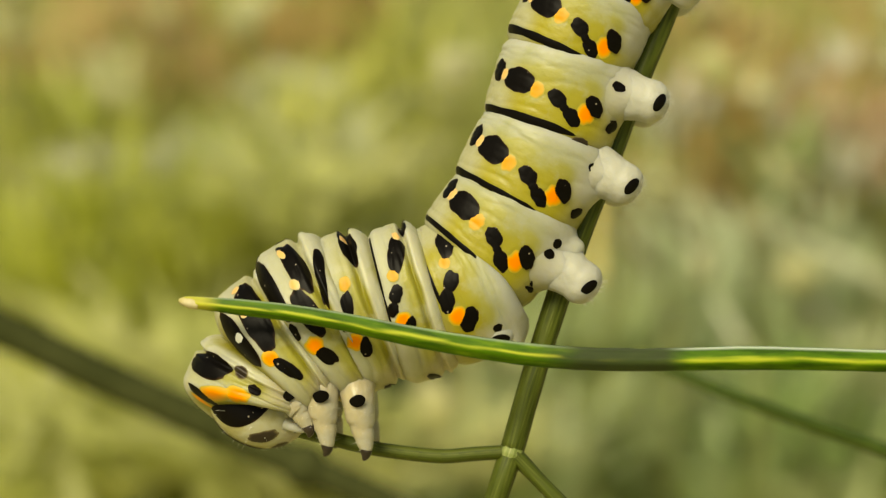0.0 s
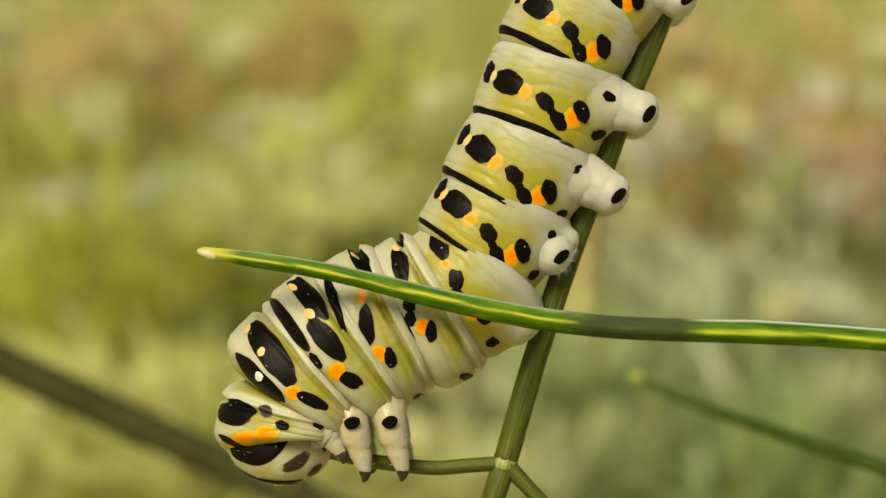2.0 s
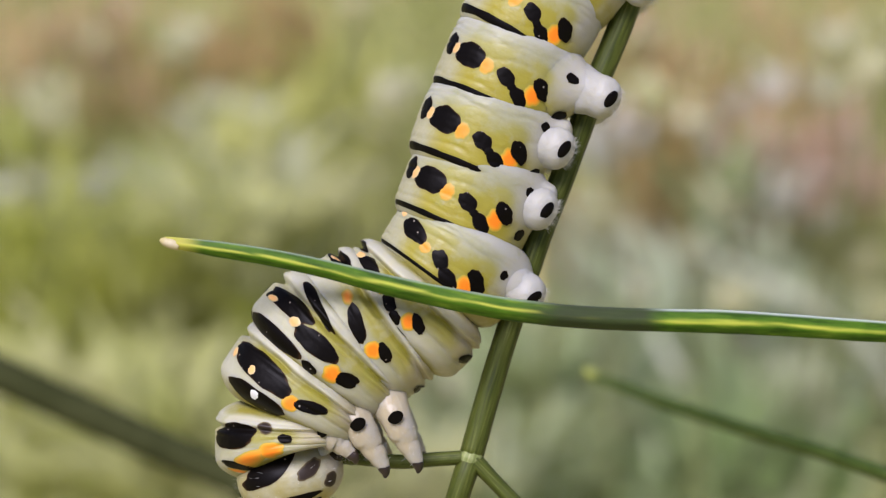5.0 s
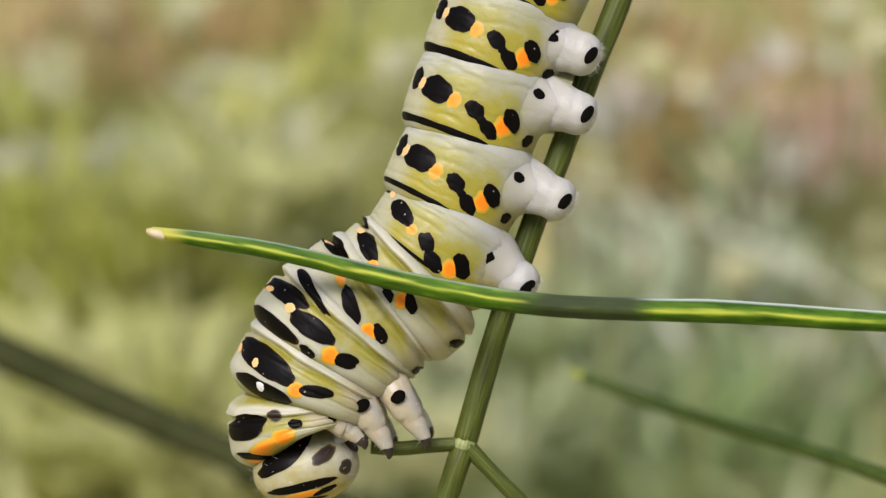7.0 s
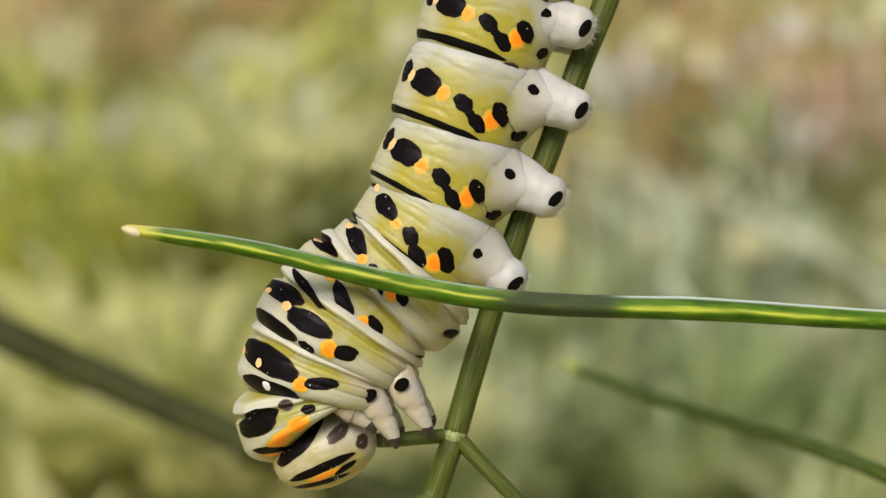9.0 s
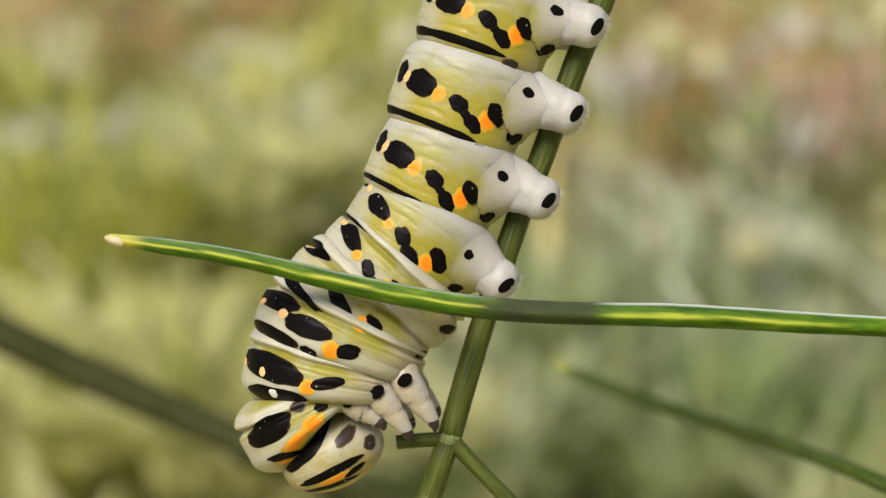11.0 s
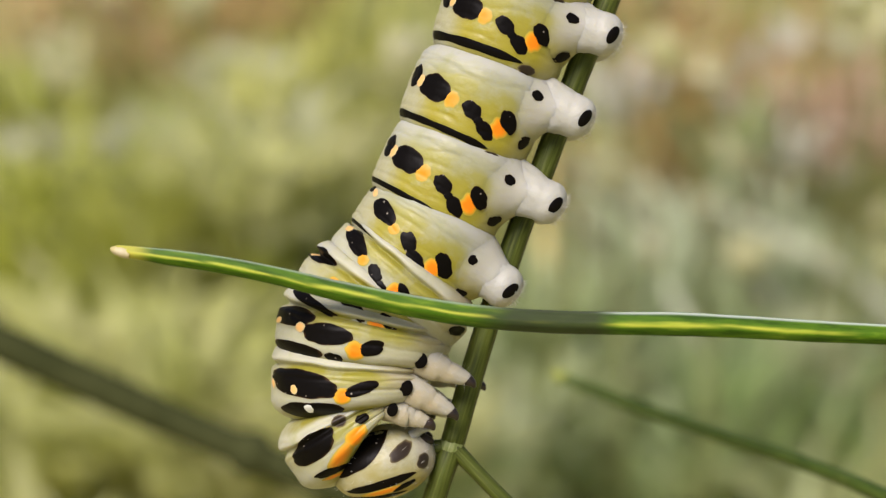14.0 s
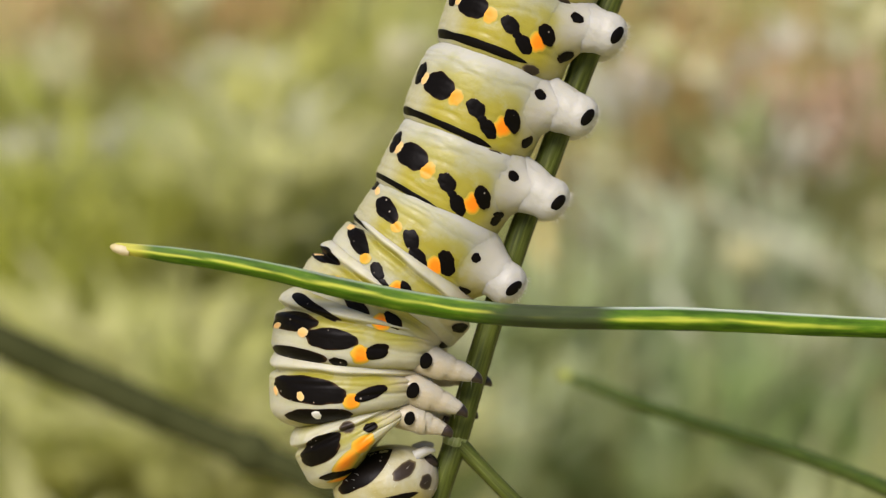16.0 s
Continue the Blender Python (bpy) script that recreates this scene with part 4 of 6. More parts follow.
def build_bristles(count, place, parent, seed):
    rng = random.Random(seed)
    bm = bmesh.new()
    for _ in range(count):
        p, nrm = place(rng)
        d = (nrm + Vector((rng.uniform(-.4, .4), rng.uniform(-.4, .4), rng.uniform(-.4, .4)))).normalized()
        s = d.cross(Vector((0.3, 0.9, 0.2))).normalized() * 0.008
        s2 = d.cross(s).normalized() * 0.008
        ln = rng.uniform(0.25, 0.6)
        base = [bm.verts.new((p + s) * MM), bm.verts.new((p - s * 0.5 + s2) * MM), bm.verts.new((p - s * 0.5 - s2) * MM)]
        tip = bm.verts.new((p + d * ln) * MM)
        for a, b in ((0, 1), (1, 2), (2, 0)):
            bm.faces.new((base[a], base[b], tip))
    ob = part("bristles", bm, MAT_BRISTLE, parent)
    return tagged(ob, kind="stuff")


def build_foot_base(R, h, seed, side, leg):
    """The skin that swells out of the flank into a foot, and its small dark dot."""
    v1, u1 = LOBE[seed]
    home = Vector((v1, 0, u1))
    bm = bmesh.new()
    along, round_ = bm.verts.layers.float.new("along"), bm.verts.layers.float.new("round")
    rest, foot = bm.verts.layers.float_vector.new("rest"), bm.verts.layers.float.new("foot")
    nt, nu = 64, 44
    grid, depth = [], []
    for i in range(nu + 1):
        row, dep = [], []
        for j in range(nt + 1):
            th = 0.38 + 2.02 * j / nt
            if side > 0:
                th = math.pi - th
            q = -0.75 + 1.93 * i / nu
            u = q * half_at(h, th, q)
            p = seg_point(R, h, u, th, seed, 0.0, side)
            dep.append(p.length - seg_point(R, h, u, th, seed).length)
            vert = bm.verts.new((p - home) * MM)
            vert[along], vert[round_], vert[rest] = (q + 1.22) / 2.44, 0.5 + 0.5 * math.sin(th), p * MM
            vert[foot] = max(0.0, min(1.0, (dep[-1] - 0.3) / 2.2))
            row.append(vert)
        grid.append(row)
        depth.append(dep)
    for i in range(nu):
        for j in range(nt):
            if max(depth[i][j], depth[i + 1][j], depth[i][j + 1], depth[i + 1][j + 1]) > 0.0:
                f = (grid[i][j], grid[i][j + 1], grid[i + 1][j + 1], grid[i + 1][j])
                bm.faces.new(f if side < 0 else tuple(reversed(f)))
    loose = [v for v in bm.verts if not v.link_faces]
    bmesh.ops.delete(bm, geom=loose, context="VERTS")
    # closed by a fan to the middle of the body
    core = bm.verts.new((Vector((0.6, 0, 0)) - home) * MM)
    core[rest] = Vector((0.6, 0, 0)) * MM
    rim = [e for e in bm.edges if len(e.link_faces) == 1]
    hem = {}
    for e in rim:
        for v in e.verts:
            if v not in hem:
                hem[v] = bm.verts.new(core.co.lerp(v.co, 0.985))
                hem[v][rest] = v[rest]
    for e in rim:
        f = e.link_faces[0]
        a, b = e.verts
        if [l for l in f.loops if l.vert == a][0].link_loop_next.vert != b:
            a, b = b, a
        bm.faces.new((hem[b], hem[a], core))
    part("foot_base", bm, MAT_ABDOMEN, leg)

    def skin(u, th, lift):
        return seg_point(R, h, u, th, seed, lift, side) - home

    build_mark("black", skin, R, 3.3 if seed < 7 else 3.1, u1 + 0.1, 0.22, 0.32, 0, seed, side > 0, leg, 0.02)
    build_mark("black", skin, R, 3.75, -1.15 if seed < 7 else -1.5, 0.42, 0.28, -70, seed + 9, side > 0, leg, 0.10)


def build_proleg(parent, y, seed, base=None):
    """A fleshy foot; its origin lies at the dark spot near its sole."""
    bm = bmesh.new()
    nx, nt = 30, 48
    rings = []
    for i in range(nx + 1):
        x = -4.0 + 4.75 * i / nx
        s = max(0.0, (x + 0.55) / 1.3)
        r = (1.40 + 0.26 * max(0.0, -x - 1.0)) * math.sqrt(max(0.0, 1 - min(1, s) ** 2.4)) if i < nx else 0.02
        ring = []
        for j in range(nt):
            a = 2 * math.pi * j / nt
            w = 1 + 0.05 * noise.noise(Vector((math.cos(a) * 1.6, math.sin(a) * 1.6 + seed, x))) + 0.02 * noise.noise(Vector((math.cos(a) * 4, math.sin(a) * 4 + seed, x * 3)))
            ring.append(bm.verts.new(Vector((x, y * (1 - 0.26 * min(3.0, max(0.0, -x - 0.8))) + r * w * math.cos(a), r * 1.0 * w * math.sin(a) - 0.1)) * MM))
        rings.append(ring)
    for i in range(nx):
        for j in range(nt):
            k = (j + 1) % nt
            bm.faces.new((rings[i][j], rings[i][k], rings[i + 1][k], rings[i + 1][j]))
    bm.faces.new(rings[0])
    bm.faces.new(list(reversed(rings[-1])))
    bmesh.ops.recalc_face_normals(bm, faces=bm.faces)
    leg = part("proleg", bm, MAT_FLESH, parent, "pale fleshy foot with a black spot")
    face = -1 if y < 0 else 1
    bs = bmesh.new()
    verts = []
    for i in range(5):
        rho = i / 4
        ring = []
        for j in range(20 if i else 1):
            a = 2 * math.pi * j / 20
            dx, dz = 0.34 * rho * math.cos(a) + 0.12 * rho * math.sin(a), 0.62 * rho * math.sin(a)
            x = dx
            s = max(0.0, (x + 0.55) / 1.3)
            r = 1.40 * math.sqrt(max(0.05, 1 - min(1, s) ** 2.4)) + 0.03 + 0.03 * (1 - rho ** 3)
            ring.append(bs.verts.new(Vector((x, y + face * math.sqrt(max(0.02, r * r - dz * dz)), dz - 0.1)) * MM))
        verts.append(ring)
    for i in range(4):
        for j in range(20):
            k = (j + 1) % 20
            if i == 0:
                bs.faces.new((verts[0][0], verts[1][j], verts[1][k]))
            else:
                bs.faces.new((verts[i][j], verts[i + 1][j], verts[i + 1][k], verts[i][k]))
    bmesh.ops.recalc_face_normals(bs, faces=bs.faces)
    part("black_spot", bs, MARK["black"], leg)

    def place(rng):
        a, x = rng.uniform(0, 2 * math.pi), rng.uniform(0.36, 0.72)
        s = max(0.0, (x + 0.55) / 1.3)
        r = 1.38 * math.sqrt(max(0.0, 1 - min(1, s) ** 2.4))
        return Vector((x, y + r * math.cos(a), r * math.sin(a) - 0.1)), Vector((0.9, 0.5 * math.cos(a), 0.5 * math.sin(a)))

    build_bristles(120, place, leg, seed)
    if base:
        build_foot_base(*base, -1.7 if y < 0 else 2.5, leg)
    return leg


def build_leg(parent, y, length, seed, fat=1.0):
    """A jointed true leg along +x from its dark base spot, ending in a claw."""
    L = length
    face = -1 if y < 0 else 1
    pts = [(-3.4, y * 0.1, 0.4), (-2.1, y * 0.34, 0.3), (-1.1, y * 0.64, 0.2), (-0.4, y * 0.87, 0.1), (0.2, y * 0.97, 0.04), (0.9, y, 0.0), (L * 0.40, y, 0.03), (L * 0.52, y, -0.02), (L * 0.64, y, 0.02), (L * 0.76, y, 0.0), (L * 0.87, y, 0.0), (L * 0.95, y, -0.04)]
    rad = [1.3, 1.28, 1.2, 1.12, 1.04, 0.97, 0.84, 0.71, 0.66, 0.54, 0.44, 0.28]
    leg = part("leg", tube(pts, [r * fat for r in rad], 24, 0, 0.0, sub=5, jitter=0.09), MAT_LEG, parent, "pale jointed leg with a dark claw")
    part("claw", tube([(L * 0.84, y, -0.02), (L * 0.94, y, -0.06), (L * 1.02, y, -0.16), (L * 1.08, y, -0.34)], [0.42, 0.38, 0.26, 0.06], 12), MAT_CLAW, leg)
    bs = bmesh.new()
    c = bs.verts.new(Vector((0, y + face * 1.34 * fat, 0.1)) * MM)
    ring = []
    for j in range(22):
        a = 2 * math.pi * j / 22
        w = 1 + 0.12 * noise.noise(Vector((math.cos(a), math.sin(a), seed)))
        dx, dz = 0.40 * fat * w * math.cos(a), 0.52 * fat * w * math.sin(a)
        r = (1.20 - 0.24 * dx) * fat + 0.08
        ring.append(bs.verts.new(Vector((dx, y + face * math.sqrt(max(0.05, r * r - dz * dz)), dz + 0.08)) * MM))
    for j in range(22):
        bs.faces.new((c, ring[j], ring[(j + 1) % 22]))
    bmesh.ops.recalc_face_normals(bs, faces=bs.faces)
    part("black_spot", bs, MARK["black"], leg)

    def place(rng):
        x = rng.uniform(0.3, L * 0.9)
        a = rng.uniform(0, 2 * math.pi)
        r = (0.95 - 0.6 * x / L) * fat
        return Vector((x, y + r * math.cos(a), r * math.sin(a))), Vector((0.3, math.cos(a), math.sin(a)))

    build_bristles(70, place, leg, seed)
    return leg


def build_caterpillar():
    cat = tagged(new("caterpillar"), "plump swallowtail caterpillar, pale green with black and orange spots", "caterpillar")
    cat.matrix_basis = PLACE
    out = {}
    order = ["A9", "A8", "A7", "A6", "A5", "A4", "A3", "A2", "A1", "T3", "T2", "T1"]
    for n, s in enumerate(order):
        thor = s[0] == "T" or s in ("A1", "A2")
        seg = build_segment("thorax_segment" if s[0] == "T" else "abdomen_segment", RAD[s], HALF[s], n + 1, MAT_THORAX if thor else MAT_ABDOMEN, cat)
        out[s] = seg
        marks = MARKS.get(s, MARKS["A5"])
        f = RAD[s] / RAD["A5"] if s not in MARKS else 1.0
        grow = 1.08 if s[0] == "T" else 1.0
        for i, (kind, v, u, hv, hu, rot) in enumerate(marks):
            if s in ("A7", "A8", "A9") and v > 4:
                continue
            for far in (False, True):
                surf = (lambda R, h, sd: lambda uu, th, lift: seg_point(R, h, uu, th, sd, lift))(RAD[s], HALF[s], n + 1)
                build_mark(kind, surf, RAD[s], v * f, u * f, hv * f * grow, hu * f * grow, rot, i + n * 3, far, seg, (0.085 if n < 7 and v > 2 else 0.012 if n < 7 else 0.035) + {"orange": -0.008, "yellow_orange": -0.008, "pale_orange": 0.012, "white": 0.02}.get(kind, 0.0))
        if n + 1 in LOBE:
            for far in (False, True):
                build_mark("black", surf, RAD[s], 3.3 if n < 6 else 3.1, LOBE[n + 1][1] + 0.1, 0.22, 0.32, 0, n + 1, far, seg, 0.012)
                build_mark("black", surf, RAD[s], 3.75, -1.15 if n < 6 else -1.5, 0.42, 0.28, -70, n + 10, far, seg, 0.03)
        width = {"A7": 0.26, "A6": 0.27, "A5": 0.22, "A4": 0.17, "A3": 0.11, "A2": 0.07}.get(s)
        if width:
            for far in (False, True):
                build_line(RAD[s], HALF[s], -0.86, -80, 24 if s in ("A5", "A6", "A7") else 10, width, n + 1, far, seg)
    out["H"] = build_head(cat)
    for n, s in enumerate(("A3", "A4", "A5", "A6", "A9")):
        base = None if s == "A9" else (RAD[s], HALF[s], order.index(s) + 1)
        out["P" + s] = build_proleg(cat, -1.75, n + 3, base)
        out["Q" + s] = build_proleg(cat, 2.6, n + 13, base)
    for n, s in enumerate(("T1", "T2", "T3")):
        out["L" + s] = build_leg(cat, -2.6, {'T3': 3.56, 'T2': 3.56, 'T1': 2.72}[s], n + 5, 1.0 if s != "T1" else 0.85)
        out["M" + s] = build_leg(cat, 2.0, {'T3': 3.56, 'T2': 3.56, 'T1': 2.72}[s], n + 15, 1.0 if s != "T1" else 0.85)
    return out


body = build_caterpillar()


# ---- what moves ----
def motions():
    walk(body["A6"], [(0, P(7.38, 9.89, 16.9)), (0.5, P(7.26, 9.8, 15.9)), (1, P(7.25, 9.79, 16.4)), (1.5, P(7.31, 9.81, 17.2)), (2, P(7.05, 10.35, 19.0)), (2.5, P(7.11, 10.27, 19.8)), (3, P(7.06, 10.54, 21.5)), (3.5, P(7.17, 10.9, 22.4)), (4, P(7.02, 10.88, 23.2)), (4.5, P(7.02, 11.29, 23.9)), (5, P(6.72, 11.51, 23.4)), (5.2, P(6.52, 12, 23.0)), (7.5, P(6.52, 13.14, 19.3)), (8, P(6.48, 13.31, 17.2)), (8.5, P(6.66, 13.44, 18.0)), (9, P(6.66, 13.64, 17.2)), (11.5, P(7.19, 14.06, 17.2)), (12, P(7.42, 14.09, 15.9)), (12.5, P(7.59, 14.23, 16.7)), (13, P(7.66, 14.09, 17.6)), (13.5, P(7.73, 13.9, 17.1)), (14, P(7.9, 14.15, 18.0)), (14.5, P(7.84, 13.87, 18.0)), (15, P(7.95, 13.98, 18.0)), (15.5, P(7.88, 14.01, 17.2)), (16, P(7.95, 13.84, 18.9))])
    walk(body["A5"], [(0, P(5.61, 5.02, 27.1)), (0.5, P(5.56, 4.96, 27.2)), (1, P(5.48, 4.95, 27.7)), (1.5, P(5.54, 5.01, 28.4)), (2, P(5.18, 5.68, 28.6)), (2.5, P(5.29, 5.6, 27.4)), (3, P(5.23, 6.11, 26.6)), (3.5, P(5.35, 6.53, 26.8)), (4, P(5.29, 6.62, 26.1)), (4.5, P(5.43, 7.18, 23.6)), (5, P(5.21, 7.49, 20.8)), (7.5, P(5.1, 8.75, 19.3)), (8, P(5.04, 8.64, 19.7)), (8.5, P(5.12, 8.54, 19.3)), (9, P(5.11, 8.6, 19.7)), (11.5, P(5.26, 8.76, 19.7)), (12, P(5.5, 8.78, 20.1)), (12.5, P(5.61, 8.89, 20.2)), (13, P(5.58, 8.83, 21.7)), (13.5, P(5.7, 8.64, 21.4)), (14, P(5.84, 8.83, 21.8)), (14.5, P(5.76, 8.66, 22.2)), (15, P(5.82, 8.72, 22.2)), (15.5, P(5.76, 8.71, 22.2)), (16, P(5.81, 8.6, 22.2))])
    walk(body["A4"], [(0, P(3.54, 1.09, 36.8)), (0.5, P(3.53, 1.02, 36.8)), (1, P(3.56, 1.1, 36.7)), (1.5, P(3.71, 1.17, 36.1)), (2, P(3.58, 2.02, 32.3)), (2.5, P(3.92, 1.96, 29.6)), (3, P(3.98, 2.5, 28.1)), (3.5, P(4.08, 2.95, 26.1)), (4, P(4.08, 2.99, 25.4)), (4.5, P(4.35, 3.49, 22.4)), (5, P(4.29, 3.64, 21.7)), (7.5, P(3.85, 4.11, 24.8)), (8, P(3.73, 4.03, 24.6)), (8.5, P(3.79, 3.93, 24.6)), (9, P(3.76, 3.91, 25.4)), (11.5, P(3.7, 4.04, 24.3)), (12, P(3.93, 4.09, 23.8)), (12.5, P(4, 4.17, 24.6)), (13, P(3.83, 4.16, 26.6)), (13.5, P(3.98, 3.97, 25.8)), (14, P(4.05, 4.14, 25.4)), (14.5, P(3.97, 4.02, 25.8)), (15, P(3.98, 4.08, 25.8)), (15.5, P(3.91, 4.02, 25.8)), (16, P(4.04, 3.91, 27.3))])
    walk(body["A3"], [(0, P(1.41, -2.45, 65.1)), (0.5, P(1.41, -2.5, 64.7)), (1, P(1.75, -2.28, 56.1)), (1.5, P(2.02, -2.03, 51.6)), (2, P(2.22, -1.46, 49.0)), (2.5, P(2.7, -1.66, 46.5)), (3, P(2.96, -1.16, 44.0)), (3.5, P(3.09, -0.8, 41.4)), (4, P(3.14, -0.7, 38.9)), (4.5, P(3.39, -0.39, 36.3)), (5, P(3.32, -0.3, 33.8)), (7.5, P(2.7, -0, 35.7)), (8, P(2.55, -0.02, 35.1)), (8.5, P(2.61, -0.12, 35.0)), (9, P(2.57, -0.11, 35.1)), (11.5, P(2.45, 0.09, 35.7)), (12, P(2.7, 0.09, 33.8)), (12.5, P(2.67, 0.16, 33.9)), (13, P(2.37, 0.22, 35.7)), (13.5, P(2.54, 0.04, 34.5)), (14, P(2.63, 0.22, 35.7)), (14.5, P(2.51, 0.14, 35.1)), (15, P(2.52, 0.16, 35.8)), (15.5, P(2.4, 0.1, 35.7)), (16, P(2.51, 0.03, 35.1))])
    walk(body["A2"], [(0, P(-2.09, -3.24, 73.3, 0, 10.8)), (0.5, P(-1.95, -3.37, 70.8, 0, 10.4)), (1, P(-1.5, -3.64, 64.6, 0, 10.0)), (1.5, P(-1.05, -3.53, 62.0, 0, 9.5)), (2, P(-0.7, -3.05, 59.8, 0, 9.1)), (2.5, P(-0.2, -3.31, 58.6, 0, 8.7)), (3, P(-0.29, -3.42, 48.8, 0, 8.3)), (3.5, P(-0.1, -3.23, 47.5, 0, 7.8)), (4, P(-0.01, -3.31, 44.0, 0, 7.5)), (4.5, P(0.32, -3.22, 44.7, 0, 7.0)), (5, P(0.3, -3.26, 43.4, 0, 6.5)), (5.2, P(0.26, -2.99, 44.2, 0, 6.3)), (7.5, P(0.52, -2.83, 48.2, 0, 3.8)), (8, P(0.5, -2.83, 47.3, 0, 3.3)), (8.5, P(0.58, -2.93, 46.6, 0, 2.8)), (9, P(0.65, -2.92, 45.3, 0, 2.4)), (11.5, P(0.86, -2.47, 44.2, 0, 0.6)), (12, P(1.15, -2.47, 43.1, 0, 0.3)), (12.5, P(1.15, -2.43, 43.5, 0, 0.0)), (13, P(0.8, -2.32, 43.4, 0, 0.0)), (13.5, P(0.99, -2.48, 41.8, 0, 0.0)), (14, P(1.08, -2.31, 42.0, 0, 0.0)), (14.5, P(0.99, -2.37, 41.8, 0, 0.0)), (15, P(0.99, -2.35, 42.1, 0, 0.0)), (15.5, P(0.89, -2.47, 41.8, 0, 0.0)), (16, P(0.94, -2.51, 41.2, 0, 0.0))])
    walk(body["A1"], [(0, P(-5.44, -3.79, 68.8, 0, 12.6)), (0.5, P(-5.13, -3.94, 68.3, 0, 12.2)), (1, P(-4.51, -4.17, 65.1, 0, 11.7)), (1.5, P(-4.01, -4.25, 64.3, 0, 11.3)), (2, P(-3.73, -4.01, 62.0, 0, 10.9)), (2.5, P(-3.18, -4.48, 60.5, 0, 10.4)), (3, P(-2.85, -4.42, 59.0, 0, 10.0)), (3.5, P(-2.67, -4.26, 58.2, 0, 9.6)), (4, P(-2.48, -4.4, 55.4, 0, 9.3)), (4.5, P(-2.2, -4.35, 55.4, 0, 8.6)), (5, P(-2.18, -4.38, 53.7, 0, 8.0)), (5.2, P(-2.24, -4.16, 53.2, 0, 7.7)), (7.5, P(-1.91, -4.19, 50.5, 0, 4.5)), (8, P(-1.88, -4.25, 48.8, 0, 3.7)), (8.5, P(-1.8, -4.37, 47.3, 0, 3.2)), (9, P(-1.62, -4.34, 46.1, 0, 2.7)), (11.5, P(-1.16, -4.23, 38.4, 0, 0.7)), (12, P(-0.84, -4.16, 37.0, 0, 0.3)), (12.5, P(-0.79, -4.11, 37.3, 0, 0.0)), (13, P(-1.13, -3.91, 35.0, 0, 0.0)), (13.5, P(-0.85, -4.08, 32.8, 0, 0.0)), (14, P(-0.72, -3.86, 32.5, 0, 0.0)), (14.5, P(-0.75, -3.87, 32.8, 0, 0.0)), (15, P(-0.73, -3.87, 32.5, 0, 0.0)), (15.5, P(-0.86, -4.06, 32.0, 0, 0.0)), (16, P(-0.74, -4.11, 31.4, 0, 0.0))])
    walk(body["T3"], [(0, P(-7.77, -4.32, 60.2, 0, 13.5)), (0.5, P(-7.48, -4.74, 57.1, 0, 12.4)), (1, P(-6.81, -5.28, 53.5, 0, 11.3)), (1.5, P(-6.34, -5.53, 52.2, 0, 10.6)), (2, P(-6.04, -5.46, 52.7, 0, 10.6)), (2.5, P(-5.57, -5.83, 50.9, 0, 11.8)), (3, P(-5.34, -5.74, 49.6, 0, 12.7)), (3.5, P(-5.28, -5.66, 47.2, 0, 12.8)), (4, P(-4.91, -5.91, 44.8, 0, 12.0)), (4.5, P(-4.69, -5.89, 43.7, 0, 12.2)), (5, P(-4.6, -5.94, 43.1, 0, 11.4)), (7.5, P(-3.66, -6.04, 37.1, 0, 1.1)), (8, P(-3.41, -6.2, 36.6, 0, -1.4)), (8.5, P(-3.11, -6.34, 33.9, 0, -3.0)), (9, P(-2.97, -6.3, 32.3, 0, -2.2)), (11.5, P(-2.24, -6.04, 21.7, 0, -2.6)), (12, P(-1.84, -5.93, 19.1, 0, -2.1)), (12.5, P(-1.9, -5.76, 17.3, 0, -0.3)), (13, P(-2.33, -5.51, 16.8, 0, 1.3)), (13.5, P(-1.64, -5.79, 13.2, 0, -1.7)), (14, P(-1.39, -5.63, 10.3, 0, -3.9)), (14.5, P(-1.4, -5.72, 7.5, 0, -3.6)), (15, P(-1.5, -5.86, 7.9, 0, -1.9)), (15.5, P(-1.8, -6.07, 8.2, 0, -0.2)), (16, P(-1.89, -6.13, 8.7, 0, 2.2))])
    walk(body["T2"], [(0, P(-10.3, -6.09, 53.2, 0, -6.3)), (0.5, P(-10.07, -6.45, 51.4, 0, -4.6)), (1, P(-9.42, -7, 49.0, 0, -3.1)), (1.5, P(-9.01, -7.23, 48.3, 0, -2.6)), (2, P(-8.73, -7.34, 45.8, 0, -2.9)), (2.5, P(-8.16, -7.94, 44.4, 0, -3.8)), (3, P(-7.77, -8.09, 42.7, 0, -5.3)), (3.5, P(-7.49, -8.23, 39.6, 0, -7.8)), (4, P(-6.92, -8.62, 36.3, 0, -10.3)), (4.5, P(-6.79, -8.62, 36.0, 0, -9.2)), (5, P(-6.66, -8.6, 34.5, 0, -8.6)), (7.5, P(-5.32, -8.78, 26.1, 0, -16.5)), (8, P(-5.08, -8.82, 25.1, 0, -17.6)), (8.5, P(-4.71, -8.93, 22.3, 0, -18.0)), (9, P(-4.44, -8.86, 19.4, 0, -17.6)), (11.5, P(-3.4, -8.7, 9.8, 0, -15.8)), (12, P(-2.97, -8.72, 8.4, 0, -13.3)), (12.5, P(-3.08, -8.62, 7.5, 0, -9.9)), (13, P(-3.46, -8.39, 6.5, 0, -7.7)), (13.5, P(-2.63, -8.74, 2.7, 0, -10.2)), (14, P(-2.25, -8.68, 0.8, 0, -13.0)), (14.5, P(-2.07, -8.93, -0.2, 0, -13.8)), (15, P(-2.06, -9.03, -0.4, 0, -12.6)), (15.5, P(-2.43, -9.27, -0.8, 0, -9.6)), (16, P(-2.61, -9.34, -0.5, 0, -5.2))])
